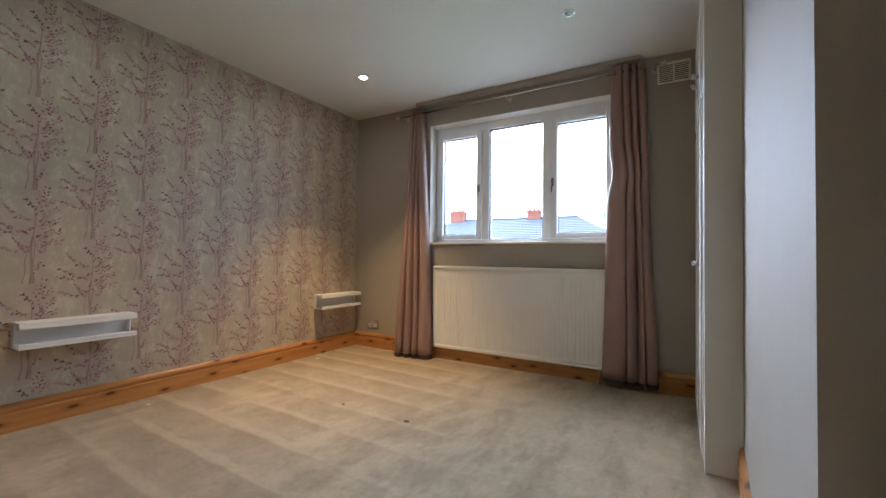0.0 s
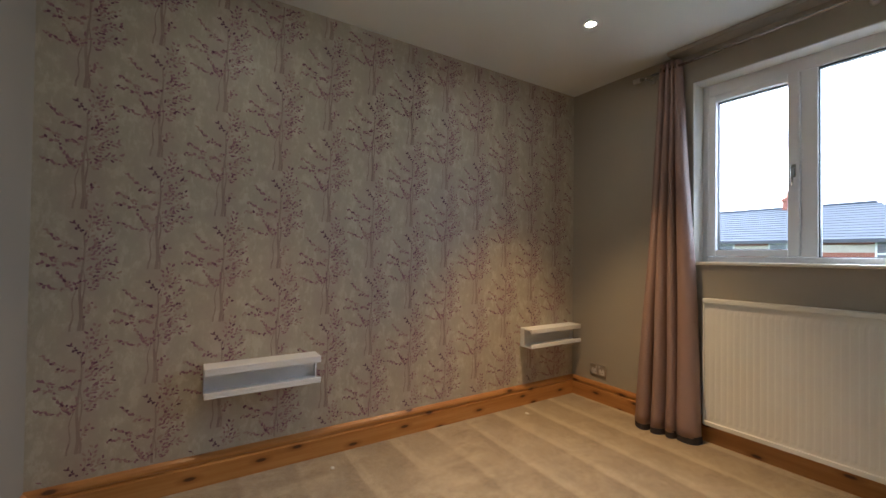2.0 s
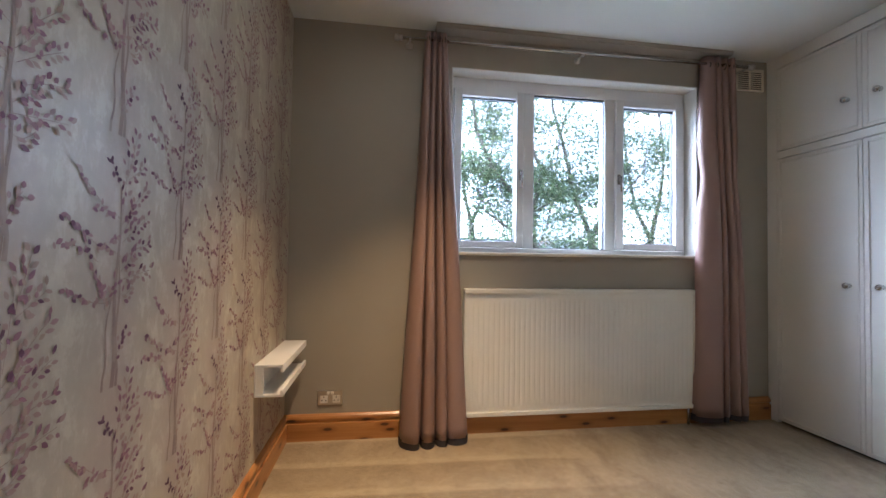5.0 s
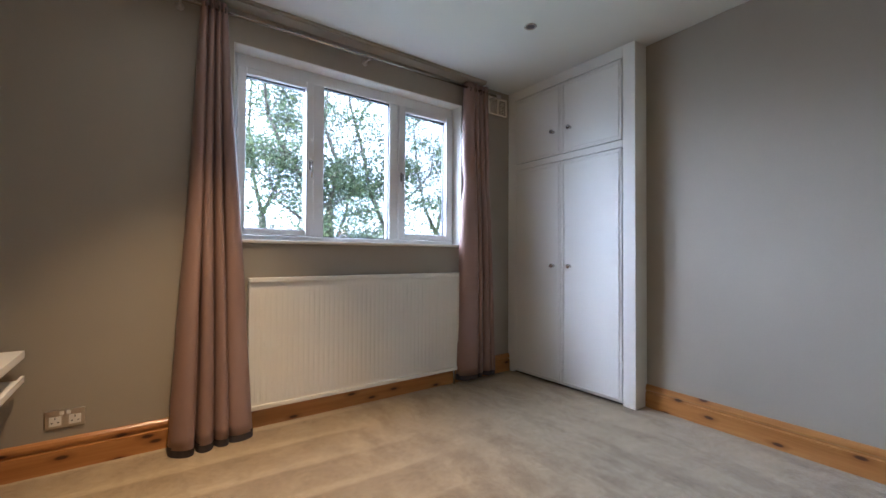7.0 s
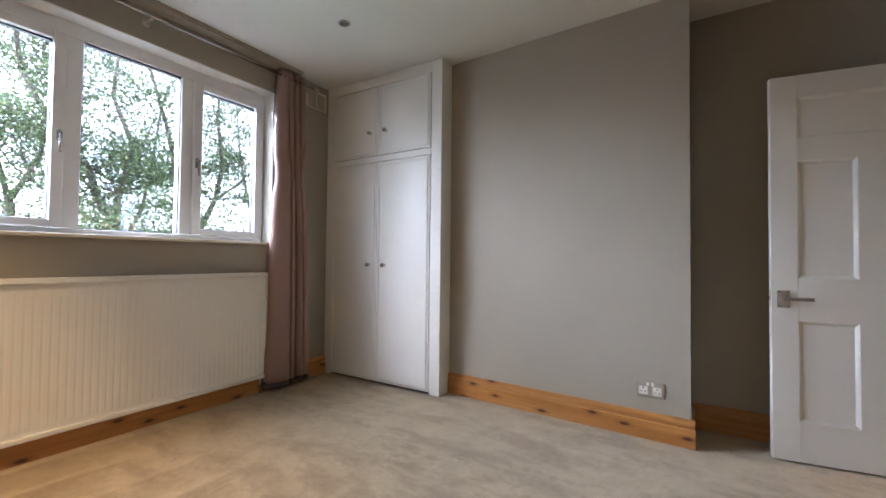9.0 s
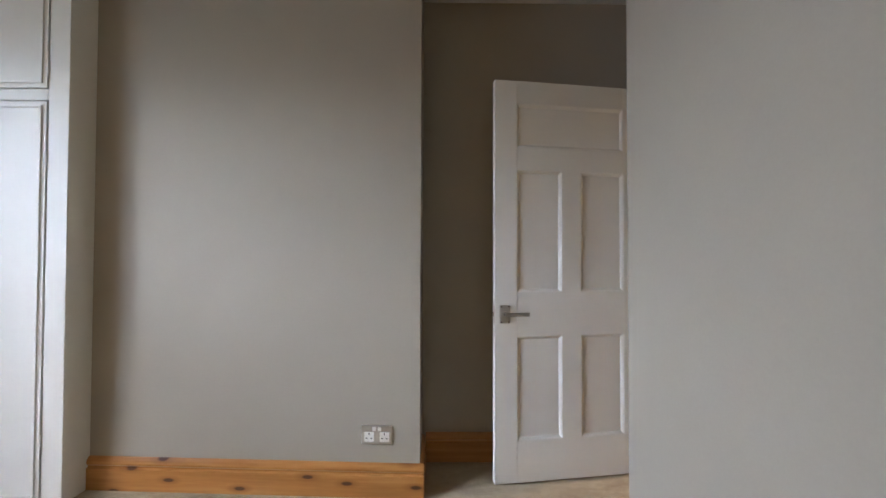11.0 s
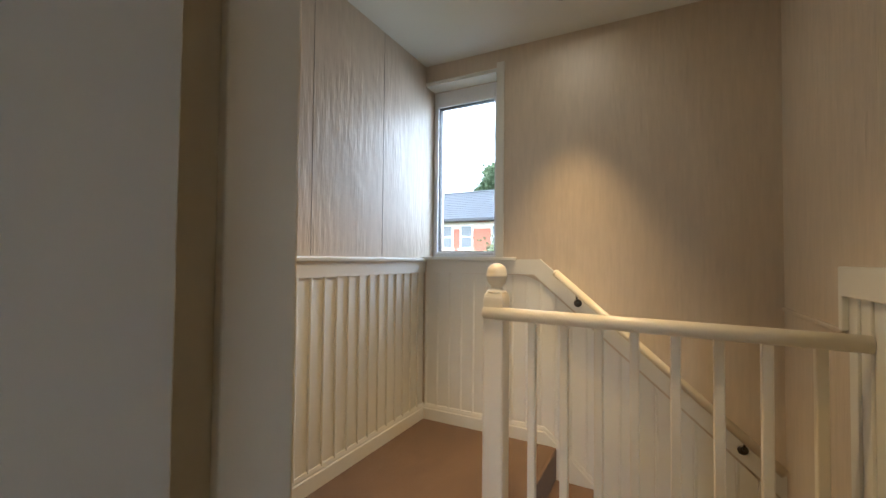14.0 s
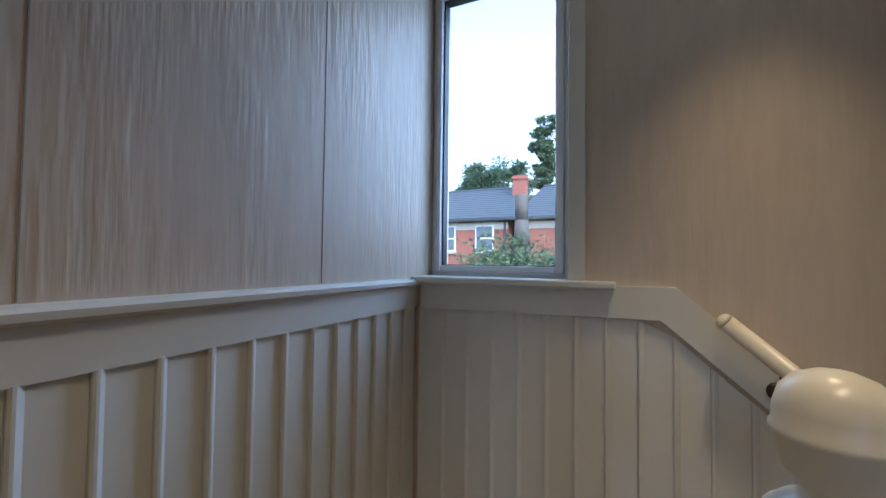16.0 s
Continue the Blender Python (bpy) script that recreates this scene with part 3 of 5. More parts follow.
def curtain_pole():
    c = thing("curtain_pole", "slim satin metal curtain pole with barrel finials", "curtain pole")
    bm = bmesh.new()
    rod_between(bm, (0.655, -0.082, ROD_Z - 0.004), (3.03, -0.082, ROD_Z + 0.012), 0.0095, 18)
    part("pole", bm, CHROME, c, "", True)
    for x, d, z in ((0.655, -1, ROD_Z - 0.004), (3.03, 1, ROD_Z + 0.012)):
        m = Matrix.Translation((x, -0.082, z)) @ pose(0, 0, 0, 0, 90 * d)
        part("finial", lathe(bmesh.new(), [(0.010, 0), (0.017, 0.004), (0.017, 0.012), (0.013, 0.016), (0.013, 0.022), (0.019, 0.026), (0.019, 0.045), (0.012, 0.050)], m), SATIN, c, "", True)
    for x in (0.70, 1.82, 3.0):
        z = ROD_Z + 0.004
        b = bmesh.new()
        rod_between(b, (x, -0.0, z - 0.012), (x, -0.080, z - 0.012), 0.006)
        lathe(b, [(0.022, 0), (0.022, 0.004), (0.010, 0.009)], Matrix.Translation((x, 0, z - 0.012)) @ pose(0, 0, 0, 90), 18)
        box(b, x - 0.006, x + 0.006, -0.094, -0.070, z - 0.022, z - 0.010, 0.003)
        part("bracket", b, SATIN, c, "", True)


curtain_pole()


def air_vent():
    v = thing("air_vent", "painted two-section louvred air vent high on the wall", "air vent")
    x0, x1, z0, z1 = 3.015, 3.235, 2.315, 2.475
    xm = (x0 + x1) / 2
    bm = ring(bmesh.new(), x0, x1, z0, z1, 0.014, 0.014, 0.014, 0.014, -0.012, 0.0, 0.003)
    box(bm, xm - 0.006, xm + 0.006, -0.012, 0.0, z0 + 0.014, z1 - 0.014, 0.002)
    part("grille_frame", bm, CREAM_GLOSS, v)
    # Black sheet close behind the slats stands for the shade there.
    part("backing", boxes((x0 + 0.012, x1 - 0.012, -0.004, -0.001, z0 + 0.012, z1 - 0.012)), BLACK, v)
    for a, b in ((x0 + 0.014, xm - 0.006), (xm + 0.006, x1 - 0.014)):
        for i in range(9):
            z = z0 + 0.022 + i * 0.0145
            bm = boxes((a, b, -0.010, -0.003, z, z + 0.006), bevel=0.001)
            part("slat", bm, CREAM_GLOSS, v)


air_vent()


def wall_shelf(y0, y1):
    s = thing("wall_shelf", "small white folded-steel wall shelf with a lipped lower ledge", "shelf", group="bedside wall shelves")
    d, zt, zb, k = 0.125, 0.600, 0.455, 0.012
    part("back_panel", boxes((0.001, 0.010, y0, y1, zb, zt), bevel=0.002), SHELF_WHITE, s)
    part("top_shelf", boxes((0.010, d, y0, y1, zt - k, zt), (d - k, d, y0, y1, zt - 0.035, zt - k), bevel=0.002), SHELF_WHITE, s)
    part("lower_ledge", boxes((0.010, d, y0, y1, zb, zb + k), (d - k, d, y0, y1, zb + k, zb + 0.03), bevel=0.002), SHELF_WHITE, s)
    part("side_panel", boxes((0.010, 0.040, y0 + 0.001, y0 + 0.009, zb + k, zt - k)), SHELF_WHITE, s)
    part("side_panel", boxes((0.010, 0.040, y1 - 0.009, y1 - 0.001, zb + k, zt - k)), SHELF_WHITE, s)


wall_shelf(-2.735, -2.185)
wall_shelf(-0.605, -0.045)


def socket(m, plate, label):
    """A double wall socket; local x along the wall, -y out of it, origin at the plate's centre."""
    s = thing("double_socket", label, "wall socket")
    s.matrix_basis = m
    part("plate", boxes((-0.073, 0.073, -0.008, 0.0, -0.043, 0.043), bevel=0.003), plate, s)
    for c in (-0.036, 0.036):
        o = part("outlet", boxes((c - 0.022, c + 0.022, -0.0095, -0.0075, -0.030, 0.014), bevel=0.0015), SOCKET_WHITE, s)
        for dx, dz, w, h in ((0, 0.006, 0.004, 0.009), (-0.011, -0.014, 0.0075, 0.0042), (0.011, -0.014, 0.0075, 0.0042)):
            part("pin_slot", boxes((c + dx - w / 2, c + dx + w / 2, -0.0102, -0.0094, dz - h / 2, dz + h / 2)), BLACK, o)
        part("switch", boxes((c * 0.35 - 0.008, c * 0.35 + 0.008, -0.012, -0.0075, 0.020, 0.038), bevel=0.002), SOCKET_WHITE, s)


socket(pose(0.262, 0, 0.247), SATIN, "brushed steel double socket with white inserts above the skirting")
socket(pose(3.336, -2.60, 0.283, 0, 0, -93.2), SATIN, "brushed steel double socket on the chimney breast")
socket(pose(0.42, -3.39, 0.247, 0, 0, 177.4), SATIN, "brushed steel double socket on the painted wall")


def knob(x, y, z, parent):
    prof = [(0.012, 0.0), (0.013, 0.004), (0.007, 0.009), (0.007, 0.017), (0.015, 0.022), (0.0185, 0.030), (0.015, 0.039), (0.005, 0.043)]
    part("knob", lathe(bmesh.new(), prof, Matrix.Translation((x, y, z)) @ pose(0, 0, 0, 0, -90), 18), CHROME, parent, "chrome ball knob", True)


def cupboard_door(y0, y1, z0, z1, ky, kz, parent):
    x = XC
    d = part("door", boxes((x - 0.004, x + 0.016, y0, y1, z0, z1), bevel=0.002), WHITE_GLOSS, parent)
    e = 0.018
    for s in ((y0 + e, y0 + e + 0.012, z0 + e, z1 - e), (y1 - e - 0.012, y1 - e, z0 + e, z1 - e), (y0 + e + 0.012, y1 - e - 0.012, z0 + e, z0 + e + 0.012), (y0 + e + 0.012, y1 - e - 0.012, z1 - e - 0.012, z1 - e)):
        part("bead", boxes((x - 0.011, x - 0.004, *s), bevel=0.003), WHITE_GLOSS, d)
    knob(x - 0.004, ky, kz, d)
    for f in (0.15, 0.85):
        zz = z0 + (z1 - z0) * f
        yy = y0 - 0.002 if ky > (y0 + y1) / 2 else y1 + 0.002
        part("hinge", boxes((x - 0.007, x + 0.0, yy - 0.004, yy + 0.004, zz - 0.03, zz + 0.03), bevel=0.002), WHITE_GLOSS, d)


def fitted_cupboard():
    c = thing("fitted_cupboard", "white painted built-in cupboard with two tall and two short doors", "cupboard")
    x = XC
    bm = boxes((x, XB0 + 0.02, YB0, -1.118, 0, H), (x, x + 0.03, -0.075, 0.0, 0, H), (x, x + 0.03, -1.118, -0.075, 1.817, 1.868), (x, x + 0.03, -1.118, -0.075, 2.452, H), bevel=0.003)
    part("face_frame", bm, WHITE_GLOSS, c)
    # Black sheet behind the doors stands for the shade in their gaps.
    part("gap_shade", boxes((x + 0.031, x + 0.04, -1.115, -0.003, 0, H)), BLACK, c, "black sheet standing for the shade behind the cupboard doors")
    ym = -0.592
    for z0, z1, kz in ((0.020, 1.811, 0.966), (1.873, 2.443, 2.062)):
        cupboard_door(-1.113, ym - 0.002, z0, z1, -0.683, kz, c)
        cupboard_door(ym + 0.002, -0.080, z0, z1, -0.520, kz, c)


fitted_cupboard()


# ---------- bedroom door ----------
def panelled_door():
    W, T, HT = 0.797, 0.040, 1.98
    d = tagged(thing("door_1", "white gloss five-panel door standing open into the bedroom", "door", (3.515, -3.950, 0.010)), kind="structure")
    a = math.degrees(math.atan2(0.789, -0.113))
    d.matrix_basis = pose(3.515, -3.950, 0.010, 0, 0, a)
    # local x runs from the hinge to the latch; the face seen from the room is +y
    st, mid = 0.112, 0.10
    xs = [(st, (W - mid) / 2), ((W + mid) / 2, W - st)]
    rows = [(0.20, 0.712), (0.928, 1.535)]
    rails = [(0, 0.20), (0.712, 0.928), (1.535, 1.648), (1.868, HT)]
    bm = bmesh.new()
    box(bm, 0, st, -T, 0, 0, HT, 0.002)
    box(bm, W - st, W, -T, 0, 0, HT, 0.002)
    for z0, z1 in rails:
        box(bm, st, W - st, -T, 0, z0, z1)
    for z0, z1 in rows:
        box(bm, (W - mid) / 2, (W + mid) / 2, -T, 0, z0, z1)
    part("door_frame", bm, WHITE_GLOSS, d)
    for x0, x1, z0, z1 in [(x0, x1, z0, z1) for x0, x1 in xs for z0, z1 in rows] + [(st, W - st, 1.648, 1.868)]:
        p = part("panel", boxes((x0, x1, -T + 0.012, -0.012, z0, z1)), WHITE_GLOSS, d)
        bm = bmesh.new()
        e = 0.016
        o = [(x0, z0), (x1, z0), (x1, z1), (x0, z1)]
        i = [(x0 + e, z0 + e), (x1 - e, z0 + e), (x1 - e, z1 - e), (x0 + e, z1 - e)]
        vo = [bm.verts.new((x, -0.0005, z)) for x, z in o]
        vm = [bm.verts.new(((x * 0.55 + u * 0.45), -0.004, (z * 0.55 + w * 0.45))) for (x, z), (u, w) in zip(o, i)]
        vi = [bm.verts.new((x, -0.0118, z)) for x, z in i]
        for k in range(4):
            bm.faces.new((vo[k], vo[(k + 1) % 4], vm[(k + 1) % 4], vm[k]))
            bm.faces.new((vm[k], vm[(k + 1) % 4], vi[(k + 1) % 4], vi[k]))
        part("moulding", bm, WHITE_GLOSS, p)
    h = part("door_handle", boxes((W - 0.076, W - 0.022, 0, 0.007, 0.778, 0.868), bevel=0.003), SATIN, d, "square satin nickel lever handle")
    bm = bmesh.new()
    rod_between(bm, (W - 0.049, 0.004, 0.826), (W - 0.049, 0.048, 0.826), 0.009)
    box(bm, W - 0.160, W - 0.038, 0.040, 0.052, 0.817, 0.835, 0.004)
    part("lever", bm, SATIN, h)
    for sx, sz in ((-0.068, 0.861), (-0.030, 0.861), (-0.068, 0.785), (-0.030, 0.785)):
        part("screw", lathe(bmesh.new(), [(0.0035, 0), (0.003, 0.0015)], Matrix.Translation((W + sx, 0.007, sz)) @ pose(0, 0, 0, -90), 10), DARK_METAL, h)
    part("latch_plate", boxes((W - 0.001, W + 0.002, -0.031, -0.009, 0.775, 0.865), bevel=0.0008), SATIN, d)
    part("latch_bolt", boxes((W + 0.001, W + 0.010, -0.027, -0.013, 0.812, 0.836), bevel=0.002), CHROME, d)
    for z in (0.22, 1.75):
        bm = bmesh.new()
        rod_between(bm, (-0.004, 0.002, z - 0.045), (-0.004, 0.002, z + 0.045), 0.006)
        part("hinge", bm, SATIN, d)


panelled_door()


def door_case():
    c = tagged(thing("door_frame", "cream-white painted door lining and moulded architrave", "door frame"), kind="structure")
    y0, y1 = -4.075, YD
    part("lining", boxes((DX0 - 0.03, DX0, y0 - 0.004, y1 + 0.004, -0.02, DZ + 0.03), (DX1, DX1 + 0.03, y0 - 0.004, y1 + 0.004, -0.02, DZ + 0.03), (DX0, DX1, y0 - 0.004, y1 + 0.004, DZ, DZ + 0.03), bevel=0.002), CREAM_GLOSS, c)
    part("stop", boxes((DX0, DX0 + 0.012, y0, y1 - 0.045, L0, DZ), (DX1 - 0.012, DX1, y0, y1 - 0.045, L0, DZ), (DX0 + 0.012, DX1 - 0.012, y0, y1 - 0.045, DZ - 0.012, DZ), bevel=0.002), CREAM_GLOSS, c)
    for ys, yo in ((y1 + 0.004, 0.018), (y0 - 0.004 - 0.018, 0.018)):
        lo, hi = XN + 0.003, min(DX1 + 0.085, XR - 0.024)
        part("architrave", boxes((lo, DX0 - 0.006, ys, ys + yo, L0, DZ + 0.07), (DX1 + 0.008, hi, ys, ys + yo, L0, DZ + 0.07), (DX0 - 0.006, DX1 + 0.008, ys, ys + yo, DZ + 0.008, DZ + 0.07), bevel=0.005), CREAM_GLOSS, c)
    s = part("strike_plate", boxes((DX0 - 0.001, DX0 + 0.0025, y1 - 0.042, y1 - 0.006, 0.79, 0.875), bevel=0.0008), SATIN, c, "satin metal strike plate")
    part("latch_hole", boxes((DX0 + 0.002, DX0 + 0.0034, y1 - 0.032, y1 - 0.016, 0.818, 0.846)), BLACK, s)
    part("threshold", boxes((DX0, DX1, y0, y1, L0, 0.004), bevel=0.003), SATIN, c, "metal carpet bar")


door_case()


# ---------- downlights ----------
def downlight(x, y, lit):
    d = thing("downlight", "recessed chrome downlight, lit" if lit else "recessed chrome downlight, unlit", "downlight", (x, y, H), group="recessed ceiling downlights")
    part("bezel", lathe(bmesh.new(), [(0.041, 0.0), (0.041, -0.003), (0.036, -0.006), (0.029, -0.006), (0.027, -0.002), (0.027, 0.0)], None, 28), CHROME, d, "", True)
    part("bulb", lathe(bmesh.new(), [(0.0265, -0.001), (0.0265, -0.003), (0.015, -0.0045)], None, 20), LIT if lit else UNLIT, d)


WARM = (1.0, 0.61, 0.25)
for x, y, lit in ((0.80, -0.82, True), (2.565, -0.895, False), (0.80, -2.50, True), (3.677, -5.99, True), (3.75, -5.056, True)):
    downlight(x, y, lit)
for x, y, p in ((0.80, -0.82, BED_W), (0.80, -2.50, BED_W * 0.3), (3.677, -5.99, LAND_W * 1.9), (3.75, -5.056, LAND_W * 1.2)):
    spot(x, y, H - 0.02, p, WARM if y > -4 else (1.0, 0.63, 0.26), 60 if y < -5.5 else 98 if y < -4 else 74)

# ---------- landing ----------
SLOPE = 0.862                                  # stairs' rise over going
run("skirting_landing", [((XE, BY0 - 0.085), (XE, YL), (-1, 0)), ((XE - 0.018, YL), (3.86, YL), (0, 1))], LSKIRT, WHITE_GLOSS, "white painted moulded skirting on the landing", L0)


def stair_string():
    bm = bmesh.new()
    for h0, h1, d in ((-0.30, 0.085, 0.018), (0.085, 0.112, 0.010)):
        q = [(3.86, L0 + h0), (3.86, L0 + h1), (XW, L0 + h1 - (3.86 - XW) * SLOPE), (XW, L0 + h0 - (3.86 - XW) * SLOPE)]
        a = [bm.verts.new((x, YL, z)) for x, z in q]
        b = [bm.verts.new((x, YL + d, z)) for x, z in q]
        bm.faces.new(a)
        bm.faces.new(b[::-1])
        for i in range(4):
            bm.faces.new((a[i], a[(i + 1) % 4], b[(i + 1) % 4], b[i]))
    structure("stair_string", bm, WHITE_GLOSS, "white painted string board sloping beside the stairs", "stair string")


stair_string()
stairs = tagged(thing("stairs", "brown carpeted stairs going down beside the balustrade", "stairs"), kind="structure")
for i in range(5):
    x1 = XTOP - i * 0.226
    z = L0 - (i + 1) * 0.195
    part("step", boxes((x1 - 0.245, x1 - 0.004, YL, YBAL - 0.03, z - 0.19, z), bevel=0.012), CARPET_BROWN, stairs)
part("top_nosing", boxes((XTOP - 0.022, XTOP + 0.004, YL + 0.018, YBAL - 0.03, L0 - 0.19, L0 + 0.001), bevel=0.010), CARPET_BROWN, stairs)

# Unseen walls and floor added to keep outdoor light out of the stairwell.
structure("stairwell_light_block", boxes((XW - 0.2, 5.0, YBAL + 0.02, YBAL + 0.1, -2.8, L0 - 0.25), (XTOP + 0.002, XTOP + 0.1, YL, YBAL + 0.02, -2.8, L0 - 0.25)), STRIE, "unseen added wall under the landing, keeping outdoor light out", "wall")
structure("hall_light_block", boxes((XW - 0.2, 5.0, YL - 0.28, YBAL + 0.1, -2.95, -2.8)), CARPET_BROWN, "unseen added floor below the stairs, keeping outdoor light out", "carpet")

# dado rails
bm = bmesh.new()
DADO = [(0, 0), (0.012, 0), (0.014, 0.078), (0.030, 0.086), (0.032, 0.098), (0.026, 0.104), (0, 0.108)]
moulding(bm, (XE, BY0 - 0.085, 1.010), (XE, YL, 1.010), (-1, 0, 0), DADO)
structure("dado_rail_east", bm, WHITE_GLOSS, "white painted dado rail above the panelling", "dado rail")
bm = bmesh.new()
q0 = [(XE - 0.03, 1.010), (XE - 0.03, 1.108), (3.885, 1.115), (XW, 1.115 - (3.885 - XW) * SLOPE), (XW, 0.985 - (3.885 - XW) * SLOPE), (3.925, 1.018)]
for d, shrink in ((0.016, 0.0),):
    a = [bm.verts.new((x, YL, z)) for x, z in q0]
    b = [bm.verts.new((x, YL + d, z)) for x, z in q0]
    bm.faces.new((a[0], a[1], a[2], a[5]))
    bm.faces.new((a[5], a[2], a[3], a[4]))
    bm.faces.new((b[0], b[5], b[2], b[1]))
    bm.faces.new((b[5], b[4], b[3], b[2]))
    for i in range(6):
        bm.faces.new((a[i], a[(i + 1) % 6], b[(i + 1) % 6], b[i]))
structure("dado_rail_south", bm, WHITE_GLOSS, "white painted dado rail turning down with the stairs", "dado rail")


def board(bm, along, across, a0, a1, zt0, zt1, z0, z1, lip=0.020):
    """One lapped matchboard: thicker along one edge. zt0, zt1: top heights; z0, z1: bottom heights at the two edges."""
    pts = [(a0 + (a1 - a0) * f, d) for f, d in ((0, 0.6 * lip), (0.03, lip), (0.08, lip), (0.20, 0.4 * lip), (0.99, 0.2 * lip), (0.99, 0.0), (0, 0.0))]
    lo, hi = [], []
    for p, d in pts:
        f = (p - a0) / (a1 - a0)
        for store, zz in ((lo, z0 + (z1 - z0) * f), (hi, zt0 + (zt1 - zt0) * f)):
            xy = (across[0] + across[1] * d, p) if along == 1 else (p, across[0] + across[1] * d)
            store.append(bm.verts.new((*xy, zz)))
    n = len(pts)
    for i in range(n):
        bm.faces.new((lo[i], lo[(i + 1) % n], hi[(i + 1) % n], hi[i]))
    bm.faces.new(lo)
    bm.faces.new(hi[::-1])
    return bm


panel_e = tagged(thing("panelling_east", "white painted vertical boarding under the dado rail", "wall panelling"), kind="structure")
y = -4.893
while y > YL + 0.01:
    part("board", board(bmesh.new(), 1, (XE, -1), min(y, BY0 - 0.085), max(y - 0.0925, YL), 1.012, 1.012, L0 + 0.1, L0 + 0.1, lip=0.015), WHITE_GLOSS, panel_e)
    y -= 0.0925
panel_s = tagged(thing("panelling_south", "white painted vertical boarding beside the stairs", "wall panelling"), kind="structure")
x = XE - 0.020
while x > XW + 0.01:
    xn = max(x - 0.0925, XW)
    tops = [1.012 if v > 3.925 else 1.000 - (3.925 - v) * SLOPE for v in (x, xn)]
    lows = [L0 + 0.08 if v > 3.86 else L0 + 0.08 - (3.86 - v) * SLOPE for v in (x, xn)]
    part("board", board(bmesh.new(), 0, (YL, 1), x, xn, *tops, *lows, lip=0.011), WHITE_GLOSS, panel_s)
    x = xn
panel_w = tagged(thing("panelling_west", "white painted boarding and dado at the end of the balustrade", "wall panelling"), kind="structure")
for i in range(6):
    part("board", board(bmesh.new(), 1, (XW, 1), -5.06 - i * 0.09, -5.06 - (i + 1) * 0.09, 1.0, 1.0, -0.6 if i > 4 else L0, -0.6 if i > 4 else L0, lip=0.010), WHITE_GLOSS, panel_w)
part("dado_cap", boxes((XW, XW + 0.022, -5.61, -5.055, 1.0, 1.098), (XW, XW + 0.020, -5.63, -5.60, 0.885, 1.098), bevel=0.004), WHITE_GLOSS, panel_w)
part("stair_cap", boxes((XW, XW + 0.012, YL + 0.002, -5.63, 0.872, 0.890), bevel=0.003), STRIE, panel_w)


def balustrade():
    b = thing("balustrade", "white painted landing balustrade with square balusters and ball-topped newel", "balustrade")
    nx, ny, h = 3.846, YBAL - 0.01, 0.045
    bm = bmesh.new()
    # one square post with eased corners and a rounded shoulder under the finial
    rings = []
    for r, z in ((h, L0 - 0.35), (h, 0.936), (h * 0.985, 0.948), (h * 0.93, 0.959), (h * 0.84, 0.967), (h * 0.74, 0.971)):
        k = r - 0.005
        rings.append([bm.verts.new((nx + u, ny + v, z)) for u, v in ((-k, -r), (k, -r), (r, -k), (r, k), (k, r), (-k, r), (-r, k), (-r, -k))])
    for p, q in zip(rings, rings[1:]):
        for i in range(8):
            bm.faces.new((p[i], p[(i + 1) % 8], q[(i + 1) % 8], q[i]))
    bm.faces.new(rings[0][::-1])
    bm.faces.new(rings[-1])
    newel = part("newel_post", bm, CREAM_GLOSS, b)
    prof = [(0.043, 0.966), (0.044, 0.972), (0.040, 0.976), (0.028, 0.982), (0.024, 0.990), (0.026, 0.998), (0.036, 1.006), (0.041, 1.018), (0.0435, 1.034), (0.0455, 1.037), (0.0455, 1.042), (0.0435, 1.045), (0.043, 1.058), (0.038, 1.075), (0.028, 1.086), (0.014, 1.092), (0.003, 1.094)]
    part("ball_finial", lathe(bmesh.new(), prof, Matrix.Translation((nx, ny, 0)), 32), CREAM_GLOSS, newel, "", True)
    bm = bmesh.new()
    rod_between(bm, (nx + h - 0.006, ny + 0.036, 0.882), (XW + 0.005, YBAL + 0.03, 0.872), 0.027, 24)
    lathe(bm, [(0.027, 0.0), (0.024, 0.007), (0.016, 0.011)], Matrix.Translation((nx + h - 0.007, ny + 0.036, 0.882)) @ pose(0, 0, 0, 0, 90), 24)
    part("handrail", bm, CREAM_GLOSS, b, "", True)
    part("base_rail", boxes((XW, nx - h, YBAL - 0.035, YBAL + 0.018, L0 - 0.25, L0 + 0.006), bevel=0.005), CREAM_GLOSS, b)
    for x in (3.685, 3.556, 3.428, 3.304, 3.172, 3.044, 2.914, 2.780):
        bm = bmesh.new()
        tmp = bmesh.new()
        box(tmp, x - 0.016, x + 0.016, ny - 0.016 + 0.01, ny + 0.016 + 0.01, L0, 0.865, 0.004)
        add_into(bm, tmp)
        part("baluster", bm, CREAM_GLOSS, b)


balustrade()


